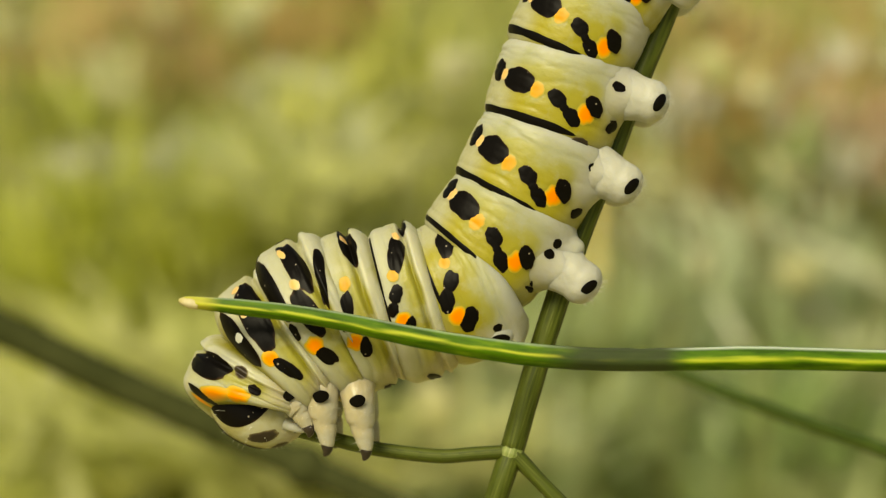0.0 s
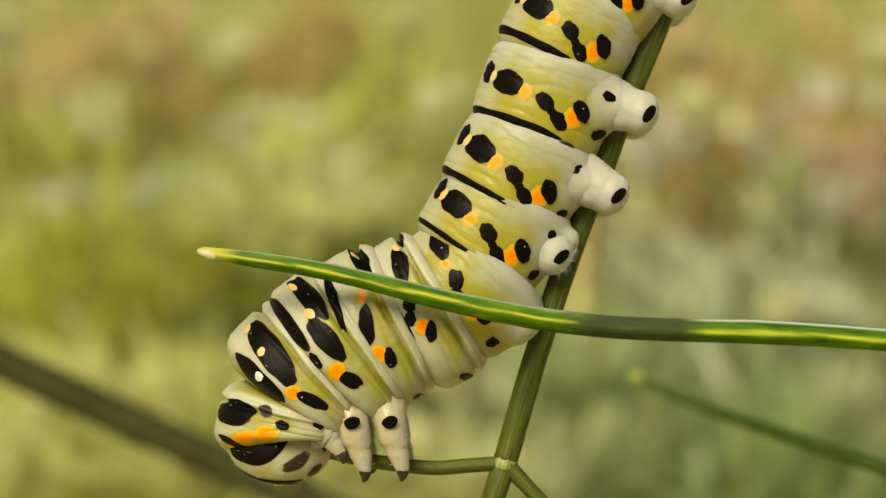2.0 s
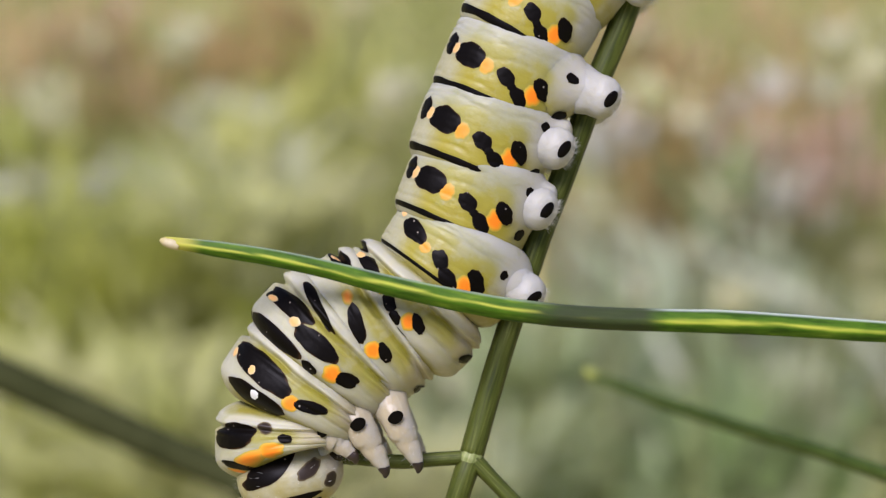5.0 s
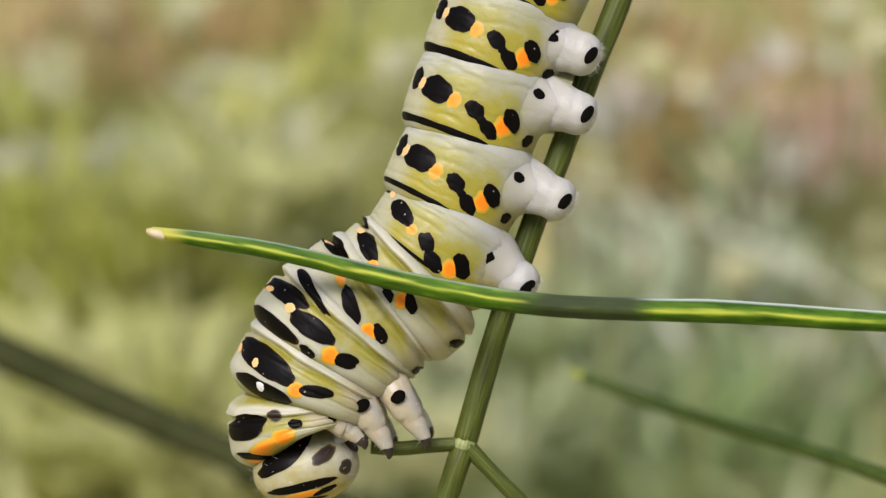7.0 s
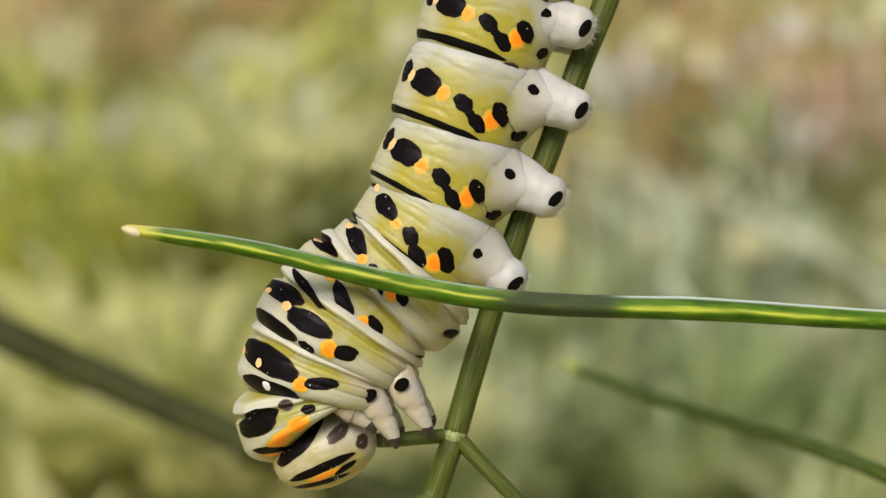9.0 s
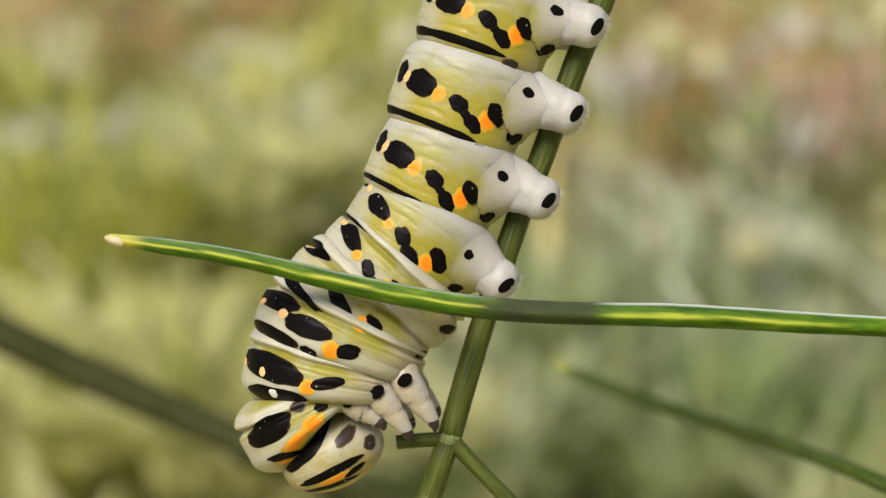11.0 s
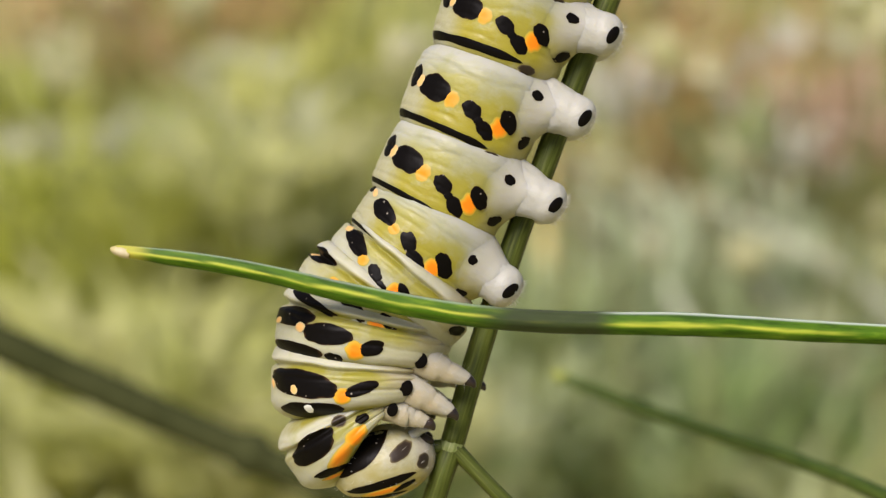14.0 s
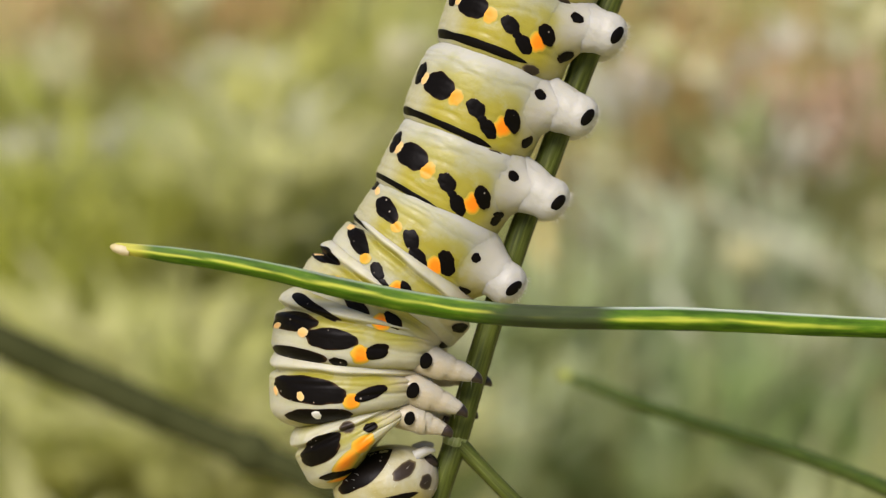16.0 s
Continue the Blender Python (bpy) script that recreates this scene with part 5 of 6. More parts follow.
    walk(body["T1"], [(0, P(-12.35, -8.79, 24.4, 0, -22.0)), (0.5, P(-11.86, -9.32, 19.8, 0, -22.9)), (1, P(-10.97, -10.06, 16.0, 0, -22.9)), (1.5, P(-10.58, -10.33, 16.4, 0, -23.8)), (2, P(-9.95, -10.5, 11.2, 0, -25.1)), (2.5, P(-9.46, -11.12, 10.9, 0, -24.3)), (3, P(-9.35, -11.32, 11.8, 0, -22.4)), (3.5, P(-9.12, -11.39, 6.6, 0, -19.5)), (4, P(-8.76, -11.7, 4.3, 0, -17.1)), (4.5, P(-8.37, -11.79, 3.9, 0, -20.1)), (5, P(-7.83, -11.77, -0.1, 0, -23.0)), (7.5, P(-6.48, -11.58, -10.1, 0, -24.0)), (8, P(-6.26, -11.42, -13.0, 0, -22.6)), (8.5, P(-5.96, -11.6, -14.4, 0, -19.4)), (9, P(-5.54, -11.42, -18.1, 0, -18.1)), (11.5, P(-4.73, -11.71, -28.0, 0, -3.3)), (12, P(-3.97, -11.87, -29.4, 0, -2.2)), (12.5, P(-3.8, -11.86, -27.9, 0, -4.0)), (13, P(-3.66, -11.53, -29.6, 0, -7.1)), (13.5, P(-2.73, -11.89, -33.2, 0, -7.5)), (14, P(-2.51, -11.96, -32.6, 0, -6.8)), (14.5, P(-2.41, -12.41, -29.2, 0, -6.9)), (15, P(-2.31, -12.47, -26.5, 0, -8.3)), (15.5, P(-2.31, -12.44, -28.8, 0, -10.2)), (16, P(-1.96, -12.49, -26.7, 0, -13.6))])
    walk(body["A7"], [(0, P(8.86, 14.29, 26.2)), (0.5, P(8.77, 14.21, 26.7)), (1, P(8.82, 14.18, 28.3)), (1.5, P(8.87, 14.22, 27.5)), (2, P(8.72, 14.76, 29.2)), (2.5, P(8.68, 14.69, 27.5)), (3, P(8.71, 14.95, 29.1)), (3.5, P(8.84, 15.29, 28.3)), (4, P(8.73, 15.19, 30.2)), (4.5, P(8.8, 15.47, 30.9)), (5, P(8.46, 15.53, 32.1)), (5.2, P(8.28, 16.04, 31.1)), (7.3, P(8.48, 17.17, 21.6)), (7.5, P(8.5, 17.29, 20.7)), (8, P(8.42, 17.52, 17.2)), (8.5, P(8.66, 17.63, 18.0)), (9, P(8.6, 17.85, 17.2)), (9.2, P(8.64, 17.89, 17.2)), (11.3, P(9.08, 18.25, 17.2)), (11.5, P(9.12, 18.28, 17.2)), (12, P(9.25, 18.35, 15.9)), (12.5, P(9.49, 18.46, 16.7)), (13, P(9.62, 18.29, 17.6)), (13.5, P(9.65, 18.12, 17.1)), (14, P(9.89, 18.34, 18.0)), (14.5, P(9.83, 18.06, 18.0)), (15, P(9.94, 18.17, 18.0)), (15.5, P(9.81, 18.23, 17.2)), (16, P(10.01, 18, 18.9))])
    walk(body["A8"], [(0, P(11.2, 17.48, 32.2)), (0.5, P(11.15, 17.38, 32.7)), (1, P(11.28, 17.29, 34.3)), (1.5, P(11.29, 17.36, 33.5)), (2, P(11.23, 17.83, 35.2)), (2.5, P(11.1, 17.83, 33.5)), (3, P(11.22, 18.02, 35.1)), (3.5, P(11.31, 18.39, 34.3)), (4, P(11.3, 18.21, 36.2)), (4.5, P(11.4, 18.46, 36.9)), (5, P(11.13, 18.46, 38.1)), (5.2, P(10.89, 19.02, 37.1)), (7.3, P(10.57, 20.54, 27.6)), (7.5, P(10.53, 20.68, 26.7)), (8, P(10.24, 21.04, 23.2)), (8.5, P(10.53, 21.12, 24.0)), (9, P(10.42, 21.37, 23.2)), (9.2, P(10.46, 21.41, 23.2)), (11.3, P(10.9, 21.77, 23.2)), (11.5, P(10.94, 21.8, 23.2)), (12, P(11, 21.91, 21.9)), (12.5, P(11.28, 21.99, 22.7)), (13, P(11.47, 21.79, 23.6)), (13.5, P(11.47, 21.64, 23.1)), (14, P(11.76, 21.83, 24.0)), (14.5, P(11.7, 21.55, 24.0)), (15, P(11.81, 21.66, 24.0)), (15.5, P(11.63, 21.75, 23.2)), (16, P(11.94, 21.46, 24.9))])
    walk(body["A9"], [(0, P(13.72, 19.79, 42.2)), (0.5, P(13.69, 19.67, 42.7)), (1, P(13.88, 19.51, 44.3)), (1.5, P(13.86, 19.61, 43.5)), (2, P(13.87, 20.01, 45.2)), (2.5, P(13.67, 20.08, 43.5)), (3, P(13.85, 20.2, 45.1)), (3.5, P(13.91, 20.61, 44.3)), (4, P(13.98, 20.34, 46.2)), (4.5, P(14.1, 20.56, 46.9)), (5, P(13.88, 20.5, 48.1)), (5.2, P(13.6, 21.11, 47.1)), (7.3, P(12.89, 23.05, 37.6)), (7.5, P(12.82, 23.23, 36.7)), (8, P(12.37, 23.72, 33.2)), (8.5, P(12.7, 23.77, 34.0)), (9, P(12.54, 24.05, 33.2)), (9.2, P(12.58, 24.09, 33.2)), (11.3, P(13.02, 24.45, 33.2)), (11.5, P(13.07, 24.48, 33.2)), (12, P(13.06, 24.64, 31.9)), (12.5, P(13.39, 24.69, 32.7)), (13, P(13.62, 24.46, 33.6)), (13.5, P(13.59, 24.33, 33.1)), (14, P(13.93, 24.48, 34.0)), (14.5, P(13.87, 24.2, 34.0)), (15, P(13.98, 24.31, 34.0)), (15.5, P(13.76, 24.43, 33.2)), (16, P(14.14, 24.08, 34.9))])
    walk(body["H"], [(0, P(-11.83, -9.79, 29.0, 0, 0, 62.1)), (0.5, P(-11.58, -10.29, 21.5, 0, 0, 58.1)), (1, P(-10.67, -11.25, 13.9, 0, 0, 54.1)), (1.5, P(-10.49, -11.18, 10.6, 0, 0, 49.8)), (2, P(-10.07, -11.62, 7.5, 0, 0, 45.5)), (2.5, P(-9.23, -12.64, 12.5, 0, 0, 40.1)), (3, P(-9.17, -13.17, 12.2, 0, 0, 34.5)), (3.5, P(-8.51, -13.29, 4.6, 0, 0, 28.9)), (4, P(-7.91, -13.77, 0.3, 0, 0, 23.8)), (4.5, P(-7.77, -13.97, -4.7, 0, 0, 19.3)), (5, P(-7.2, -14.15, -10.4, 0, 0, 15.6)), (7.5, P(-5.53, -14.58, -10.4, 0, 0, 2.0)), (8, P(-5.17, -14.22, -16.4, 0, 0, 0.1)), (8.5, P(-4.55, -14.53, -15.9, 0, 0, -0.4)), (9, P(-3.95, -14.04, -20.2, 0, 0, -0.1)), (11.5, P(-2.43, -13.88, -23.8, 0, 0, 5.0)), (12, P(-1.09, -13.78, -22.0, 0, 0, 6.6)), (12.5, P(-1.3, -13.99, -18.3, 0, 0, 8.2)), (13, P(-1.22, -13.61, -18.9, 0, 0, 9.2)), (13.5, P(-0.13, -13.95, -17.8, 0, 0, 8.6)), (14, P(-0.01, -14.1, -14.4, 0, 0, 7.8)), (14.5, P(-0.2, -15.17, -14.1, 0, 0, 7.4)), (15, P(-0.16, -15.51, -13.2, 0, 0, 6.4)), (15.5, P(-0.11, -15.4, -12.7, 0, 0, 5.0)), (16, P(-0.1, -15.75, -11.0, 0, 0, 3.9))])
    walk(body["PA3"], [(0, P(3.71, -5.67, 65.1)), (0.5, P(3.82, -5.57, 64.7)), (1, P(4.26, -5.04, 56.1)), (1.5, P(4.8, -4.62, 51.6)), (2, P(5.44, -3.54, 49.0)), (2.5, P(6.3, -3.16, 46.5)), (3, P(6.68, -2.36, 44.0)), (3.5, P(7, -2.13, 41.4)), (4, P(7.27, -2.34, 38.9)), (4.5, P(7.88, -2.39, 36.3)), (5, P(8.32, -2.77, 33.8)), (7.5, P(8.34, -2.92, 35.7)), (8, P(8.29, -3.02, 35.1)), (8.5, P(8.25, -3.07, 35.0)), (9, P(8.26, -3.12, 35.1)), (11.5, P(8.02, -2.94, 35.7)), (12, P(8.29, -2.88, 33.8)), (12.5, P(8.29, -2.89, 33.9)), (13, P(7.91, -2.99, 35.7)), (13.5, P(8.06, -3.05, 34.5)), (14, P(8.12, -2.88, 35.7)), (14.5, P(8.06, -3, 35.1)), (15, P(8.06, -3, 35.8)), (15.5, P(8.06, -3.06, 35.7)), (16, P(8.06, -3.06, 35.1))])
    walk(body["QA3"], [(0, P(3.71, -5.67, 65.1)), (0.5, P(3.82, -5.57, 64.7)), (1, P(4.26, -5.04, 56.1)), (1.5, P(4.8, -4.62, 51.6)), (2, P(5.44, -3.54, 49.0)), (2.5, P(6.3, -3.16, 46.5)), (3, P(6.68, -2.36, 44.0)), (3.5, P(7, -2.13, 41.4)), (4, P(7.27, -2.34, 38.9)), (4.5, P(7.88, -2.39, 36.3)), (5, P(8.32, -2.77, 33.8)), (7.5, P(8.34, -2.92, 35.7)), (8, P(8.29, -3.02, 35.1)), (8.5, P(8.25, -3.07, 35.0)), (9, P(8.26, -3.12, 35.1)), (11.5, P(8.02, -2.94, 35.7)), (12, P(8.29, -2.88, 33.8)), (12.5, P(8.29, -2.89, 33.9)), (13, P(7.91, -2.99, 35.7)), (13.5, P(8.06, -3.05, 34.5)), (14, P(8.12, -2.88, 35.7)), (14.5, P(8.06, -3, 35.1)), (15, P(8.06, -3, 35.8)), (15.5, P(8.06, -3.06, 35.7)), (16, P(8.06, -3.06, 35.1))])
    walk(body["PA4"], [(0, P(9.27, -2.34, 36.8)), (0.5, P(9.27, -2.35, 36.8)), (1, P(8.95, -2.31, 36.7)), (1.5, P(8.07, -1.29, 36.1)), (2, P(7.95, 0.23, 32.3)), (2.5, P(8.06, 0.5, 29.6)), (3, P(8.27, 1.2, 28.1)), (3.5, P(8.48, 1.7, 26.1)), (4, P(8.54, 1.87, 25.4)), (4.5, P(8.98, 2.53, 22.4)), (5, P(9.15, 2.81, 21.7)), (7.5, P(10.86, 2.44, 24.8)), (8, P(10.81, 2.33, 24.6)), (8.5, P(10.82, 2.28, 24.6)), (9, P(10.77, 2.24, 25.4)), (11.5, P(10.7, 2.42, 24.3)), (12, P(10.91, 2.52, 23.8)), (12.5, P(10.97, 2.52, 24.6)), (13, P(10.75, 2.47, 26.6)), (13.5, P(10.85, 2.3, 25.8)), (14, P(10.96, 2.53, 25.4)), (14.5, P(10.85, 2.35, 25.8)), (15, P(10.85, 2.35, 25.8)), (15.5, P(10.85, 2.35, 25.8)), (16, P(10.85, 2.35, 27.3))])
    walk(body["QA4"], [(0, P(9.27, -2.34, 36.8)), (0.5, P(9.27, -2.35, 36.8)), (1, P(8.95, -2.31, 36.7)), (1.5, P(8.07, -1.29, 36.1)), (2, P(7.95, 0.23, 32.3)), (2.5, P(8.06, 0.5, 29.6)), (3, P(8.27, 1.2, 28.1)), (3.5, P(8.48, 1.7, 26.1)), (4, P(8.54, 1.87, 25.4)), (4.5, P(8.98, 2.53, 22.4)), (5, P(9.15, 2.81, 21.7)), (7.5, P(10.86, 2.44, 24.8)), (8, P(10.81, 2.33, 24.6)), (8.5, P(10.82, 2.28, 24.6)), (9, P(10.77, 2.24, 25.4)), (11.5, P(10.7, 2.42, 24.3)), (12, P(10.91, 2.52, 23.8)), (12.5, P(10.97, 2.52, 24.6)), (13, P(10.75, 2.47, 26.6)), (13.5, P(10.85, 2.3, 25.8)), (14, P(10.96, 2.53, 25.4)), (14.5, P(10.85, 2.35, 25.8)), (15, P(10.85, 2.35, 25.8)), (15.5, P(10.85, 2.35, 25.8)), (16, P(10.85, 2.35, 27.3))])
    walk(body["PA5"], [(0, P(11.95, 4.04, 27.1)), (0.5, P(11.89, 3.92, 27.2)), (1, P(11.79, 3.86, 27.7)), (1.5, P(11.74, 3.79, 28.4)), (2, P(11.57, 4.11, 28.6)), (2.5, P(11.51, 4.05, 27.4)), (3, P(10.8, 4.37, 26.6)), (3.5, P(10.35, 4.88, 26.8)), (4, P(10.03, 5.27, 26.1)), (4.5, P(10.19, 6.09, 23.6)), (5, P(10.25, 6.7, 20.8)), (7.5, P(12.33, 8.18, 19.3)), (8, P(12.34, 7.96, 19.7)), (8.5, P(12.4, 7.91, 19.3)), (9, P(12.41, 7.86, 19.7)), (11.5, P(12.5, 7.88, 19.7)), (12, P(12.66, 7.93, 20.1)), (12.5, P(12.77, 7.98, 20.2)), (13, P(12.66, 7.87, 21.7)), (13.5, P(12.71, 7.76, 21.4)), (14, P(12.82, 8.04, 21.8)), (14.5, P(12.71, 7.76, 22.2)), (15, P(12.77, 7.82, 22.2)), (15.5, P(12.76, 7.82, 22.2)), (16, P(12.7, 7.76, 22.2))])
    walk(body["QA5"], [(0, P(11.95, 4.04, 27.1)), (0.5, P(11.89, 3.92, 27.2)), (1, P(11.79, 3.86, 27.7)), (1.5, P(11.74, 3.79, 28.4)), (2, P(11.57, 4.11, 28.6)), (2.5, P(11.51, 4.05, 27.4)), (3, P(10.8, 4.37, 26.6)), (3.5, P(10.35, 4.88, 26.8)), (4, P(10.03, 5.27, 26.1)), (4.5, P(10.19, 6.09, 23.6)), (5, P(10.25, 6.7, 20.8)), (7.5, P(12.33, 8.18, 19.3)), (8, P(12.34, 7.96, 19.7)), (8.5, P(12.4, 7.91, 19.3)), (9, P(12.41, 7.86, 19.7)), (11.5, P(12.5, 7.88, 19.7)), (12, P(12.66, 7.93, 20.1)), (12.5, P(12.77, 7.98, 20.2)), (13, P(12.66, 7.87, 21.7)), (13.5, P(12.71, 7.76, 21.4)), (14, P(12.82, 8.04, 21.8)), (14.5, P(12.71, 7.76, 22.2)), (15, P(12.77, 7.82, 22.2)), (15.5, P(12.76, 7.82, 22.2)), (16, P(12.7, 7.76, 22.2))])
    walk(body["PA6"], [(0, P(13.69, 9.33, 16.9)), (0.5, P(13.64, 9.22, 15.9)), (1, P(13.6, 9.16, 16.4)), (1.5, P(13.55, 9.1, 17.2)), (2, P(13.5, 9.31, 19.0)), (2.5, P(13.5, 9.27, 19.8)), (3, P(13.56, 9.38, 21.5)), (3.5, P(13.67, 9.61, 22.4)), (4, P(13.5, 9.45, 23.2)), (4.5, P(13.5, 9.78, 23.9)), (5, P(13.22, 9.89, 23.4)), (7.5, P(12.33, 12.34, 19.3)), (8, P(12.56, 12.66, 17.2)), (8.5, P(12.45, 12.82, 18.0)), (9, P(12.63, 13.04, 17.2)), (11.5, P(14.03, 13.34, 17.2)), (12, P(14.29, 13.33, 15.9)), (12.5, P(14.46, 13.39, 16.7)), (13, P(14.41, 13.17, 17.6)), (13.5, P(14.46, 13.01, 17.1)), (14, P(14.57, 13.29, 18.0)), (14.5, P(14.51, 12.95, 18.0)), (15, P(14.62, 13.01, 18.0)), (15.5, P(14.62, 13.06, 17.2)), (16, P(14.56, 12.95, 18.9))])
    walk(body["QA6"], [(0, P(13.69, 9.33, 16.9)), (0.5, P(13.64, 9.22, 15.9)), (1, P(13.6, 9.16, 16.4)), (1.5, P(13.55, 9.1, 17.2)), (2, P(13.5, 9.31, 19.0)), (2.5, P(13.5, 9.27, 19.8)), (3, P(13.56, 9.38, 21.5)), (3.5, P(13.67, 9.61, 22.4)), (4, P(13.5, 9.45, 23.2)), (4.5, P(13.5, 9.78, 23.9)), (5, P(13.22, 9.89, 23.4)), (7.5, P(12.33, 12.34, 19.3)), (8, P(12.56, 12.66, 17.2)), (8.5, P(12.45, 12.82, 18.0)), (9, P(12.63, 13.04, 17.2)), (11.5, P(14.03, 13.34, 17.2)), (12, P(14.29, 13.33, 15.9)), (12.5, P(14.46, 13.39, 16.7)), (13, P(14.41, 13.17, 17.6)), (13.5, P(14.46, 13.01, 17.1)), (14, P(14.57, 13.29, 18.0)), (14.5, P(14.51, 12.95, 18.0)), (15, P(14.62, 13.01, 18.0)), (15.5, P(14.62, 13.06, 17.2)), (16, P(14.56, 12.95, 18.9))])
    walk(body["PA9"], [(0, P(16.03, 16.6, 26.2)), (0.5, P(15.97, 16.45, 26.7)), (1, P(16.08, 16.23, 28.3)), (1.5, P(16.1, 16.36, 27.5)), (2, P(16.01, 16.69, 29.2)), (2.5, P(15.91, 16.83, 27.5)), (3, P(16, 16.89, 29.1)), (3.5, P(16.1, 17.32, 28.3)), (4, P(16.06, 16.98, 30.2)), (4.5, P(16.14, 17.18, 30.9)), (5, P(15.84, 17.08, 32.1)), (5.2, P(15.62, 17.72, 31.1)), (7.3, P(15.45, 20.04, 21.6)), (7.5, P(15.42, 20.26, 20.7)), (8, P(15.15, 20.92, 17.2)), (8.5, P(15.44, 20.93, 18.0)), (9, P(15.32, 21.25, 17.2)), (9.2, P(15.37, 21.29, 17.2)), (11.3, P(15.81, 21.65, 17.2)), (11.5, P(15.85, 21.68, 17.2)), (12, P(15.91, 21.9, 15.9)), (12.5, P(16.19, 21.91, 16.7)), (13, P(16.38, 21.64, 17.6)), (13.5, P(16.37, 21.53, 17.1)), (14, P(16.67, 21.64, 18.0)), (14.5, P(16.61, 21.36, 18.0)), (15, P(16.72, 21.48, 18.0)), (15.5, P(16.54, 21.63, 17.2)), (16, P(16.84, 21.2, 18.9))])
    walk(body["QA9"], [(0, P(16.03, 16.6, 26.2)), (0.5, P(15.97, 16.45, 26.7)), (1, P(16.08, 16.23, 28.3)), (1.5, P(16.1, 16.36, 27.5)), (2, P(16.01, 16.69, 29.2)), (2.5, P(15.91, 16.83, 27.5)), (3, P(16, 16.89, 29.1)), (3.5, P(16.1, 17.32, 28.3)), (4, P(16.06, 16.98, 30.2)), (4.5, P(16.14, 17.18, 30.9)), (5, P(15.84, 17.08, 32.1)), (5.2, P(15.62, 17.72, 31.1)), (7.3, P(15.45, 20.04, 21.6)), (7.5, P(15.42, 20.26, 20.7)), (8, P(15.15, 20.92, 17.2)), (8.5, P(15.44, 20.93, 18.0)), (9, P(15.32, 21.25, 17.2)), (9.2, P(15.37, 21.29, 17.2)), (11.3, P(15.81, 21.65, 17.2)), (11.5, P(15.85, 21.68, 17.2)), (12, P(15.91, 21.9, 15.9)), (12.5, P(16.19, 21.91, 16.7)), (13, P(16.38, 21.64, 17.6)), (13.5, P(16.37, 21.53, 17.1)), (14, P(16.67, 21.64, 18.0)), (14.5, P(16.61, 21.36, 18.0)), (15, P(16.72, 21.48, 18.0)), (15.5, P(16.54, 21.63, 17.2)), (16, P(16.84, 21.2, 18.9))])
    walk(body["LT3"], [(0, P(-5.44, -9.54, 79.2)), (0.5, P(-4.96, -9.9, 78.3)), (1, P(-3.94, -10.24, 77.5)), (1.5, P(-3.49, -10.34, 76.7)), (2, P(-2.99, -10.21, 73.9)), (2.5, P(-2.32, -10.56, 71.2)), (3, P(-1.95, -10.55, 68.7)), (3.5, P(-1.55, -10.38, 66.3)), (4, P(-1.12, -10.45, 65.0)), (4.5, P(-0.87, -10.38, 63.8)), (5, P(-0.54, -10.31, 62.6)), (7.5, P(0.2, -9.73, 55.4)), (8, P(0.41, -9.68, 56.4)), (8.5, P(0.6, -9.66, 57.3)), (9, P(0.94, -9.53, 58.3)), (11.5, P(1.8, -8.76, 51.1)), (12, P(2.11, -8.39, 41.7)), (12.5, P(2.1, -8.11, 32.3)), (13, P(1.83, -7.66, 23.0)), (13.5, P(2.22, -7.68, 22.2)), (14, P(2.37, -7.4, 21.3)), (14.5, P(2.36, -7.45, 20.5)), (15, P(2.5, -7.59, 19.3)), (15.5, P(2.43, -7.74, 18.1)), (16, P(2.41, -7.74, 16.9))])
    walk(body["MT3"], [(0, P(-5.44, -9.54, 73.2)), (0.5, P(-4.96, -9.90, 72.3)), (1, P(-3.94, -10.24, 71.5)), (1.5, P(-3.49, -10.34, 70.7)), (2, P(-2.99, -10.21, 67.9)), (2.5, P(-2.32, -10.56, 65.2)), (3, P(-1.95, -10.55, 62.7)), (3.5, P(-1.55, -10.38, 60.3)), (4, P(-1.12, -10.45, 59.0)), (4.5, P(-0.87, -10.38, 57.8)), (5, P(-0.54, -10.31, 56.6)), (7.5, P(0.20, -9.73, 49.4)), (8, P(0.41, -9.68, 50.4)), (8.5, P(0.60, -9.66, 51.3)), (9, P(0.94, -9.53, 52.3)), (11.5, P(1.80, -8.76, 45.1)), (12, P(2.34, -8.69, 35.7)), (12.5, P(2.57, -8.71, 26.3)), (13, P(2.53, -8.56, 17.0)), (13.5, P(2.92, -8.58, 16.2)), (14, P(3.07, -8.30, 15.3)), (14.5, P(3.06, -8.35, 14.5)), (15, P(3.20, -8.49, 13.3)), (15.5, P(3.13, -8.64, 12.1)), (16, P(3.11, -8.64, 10.9))])
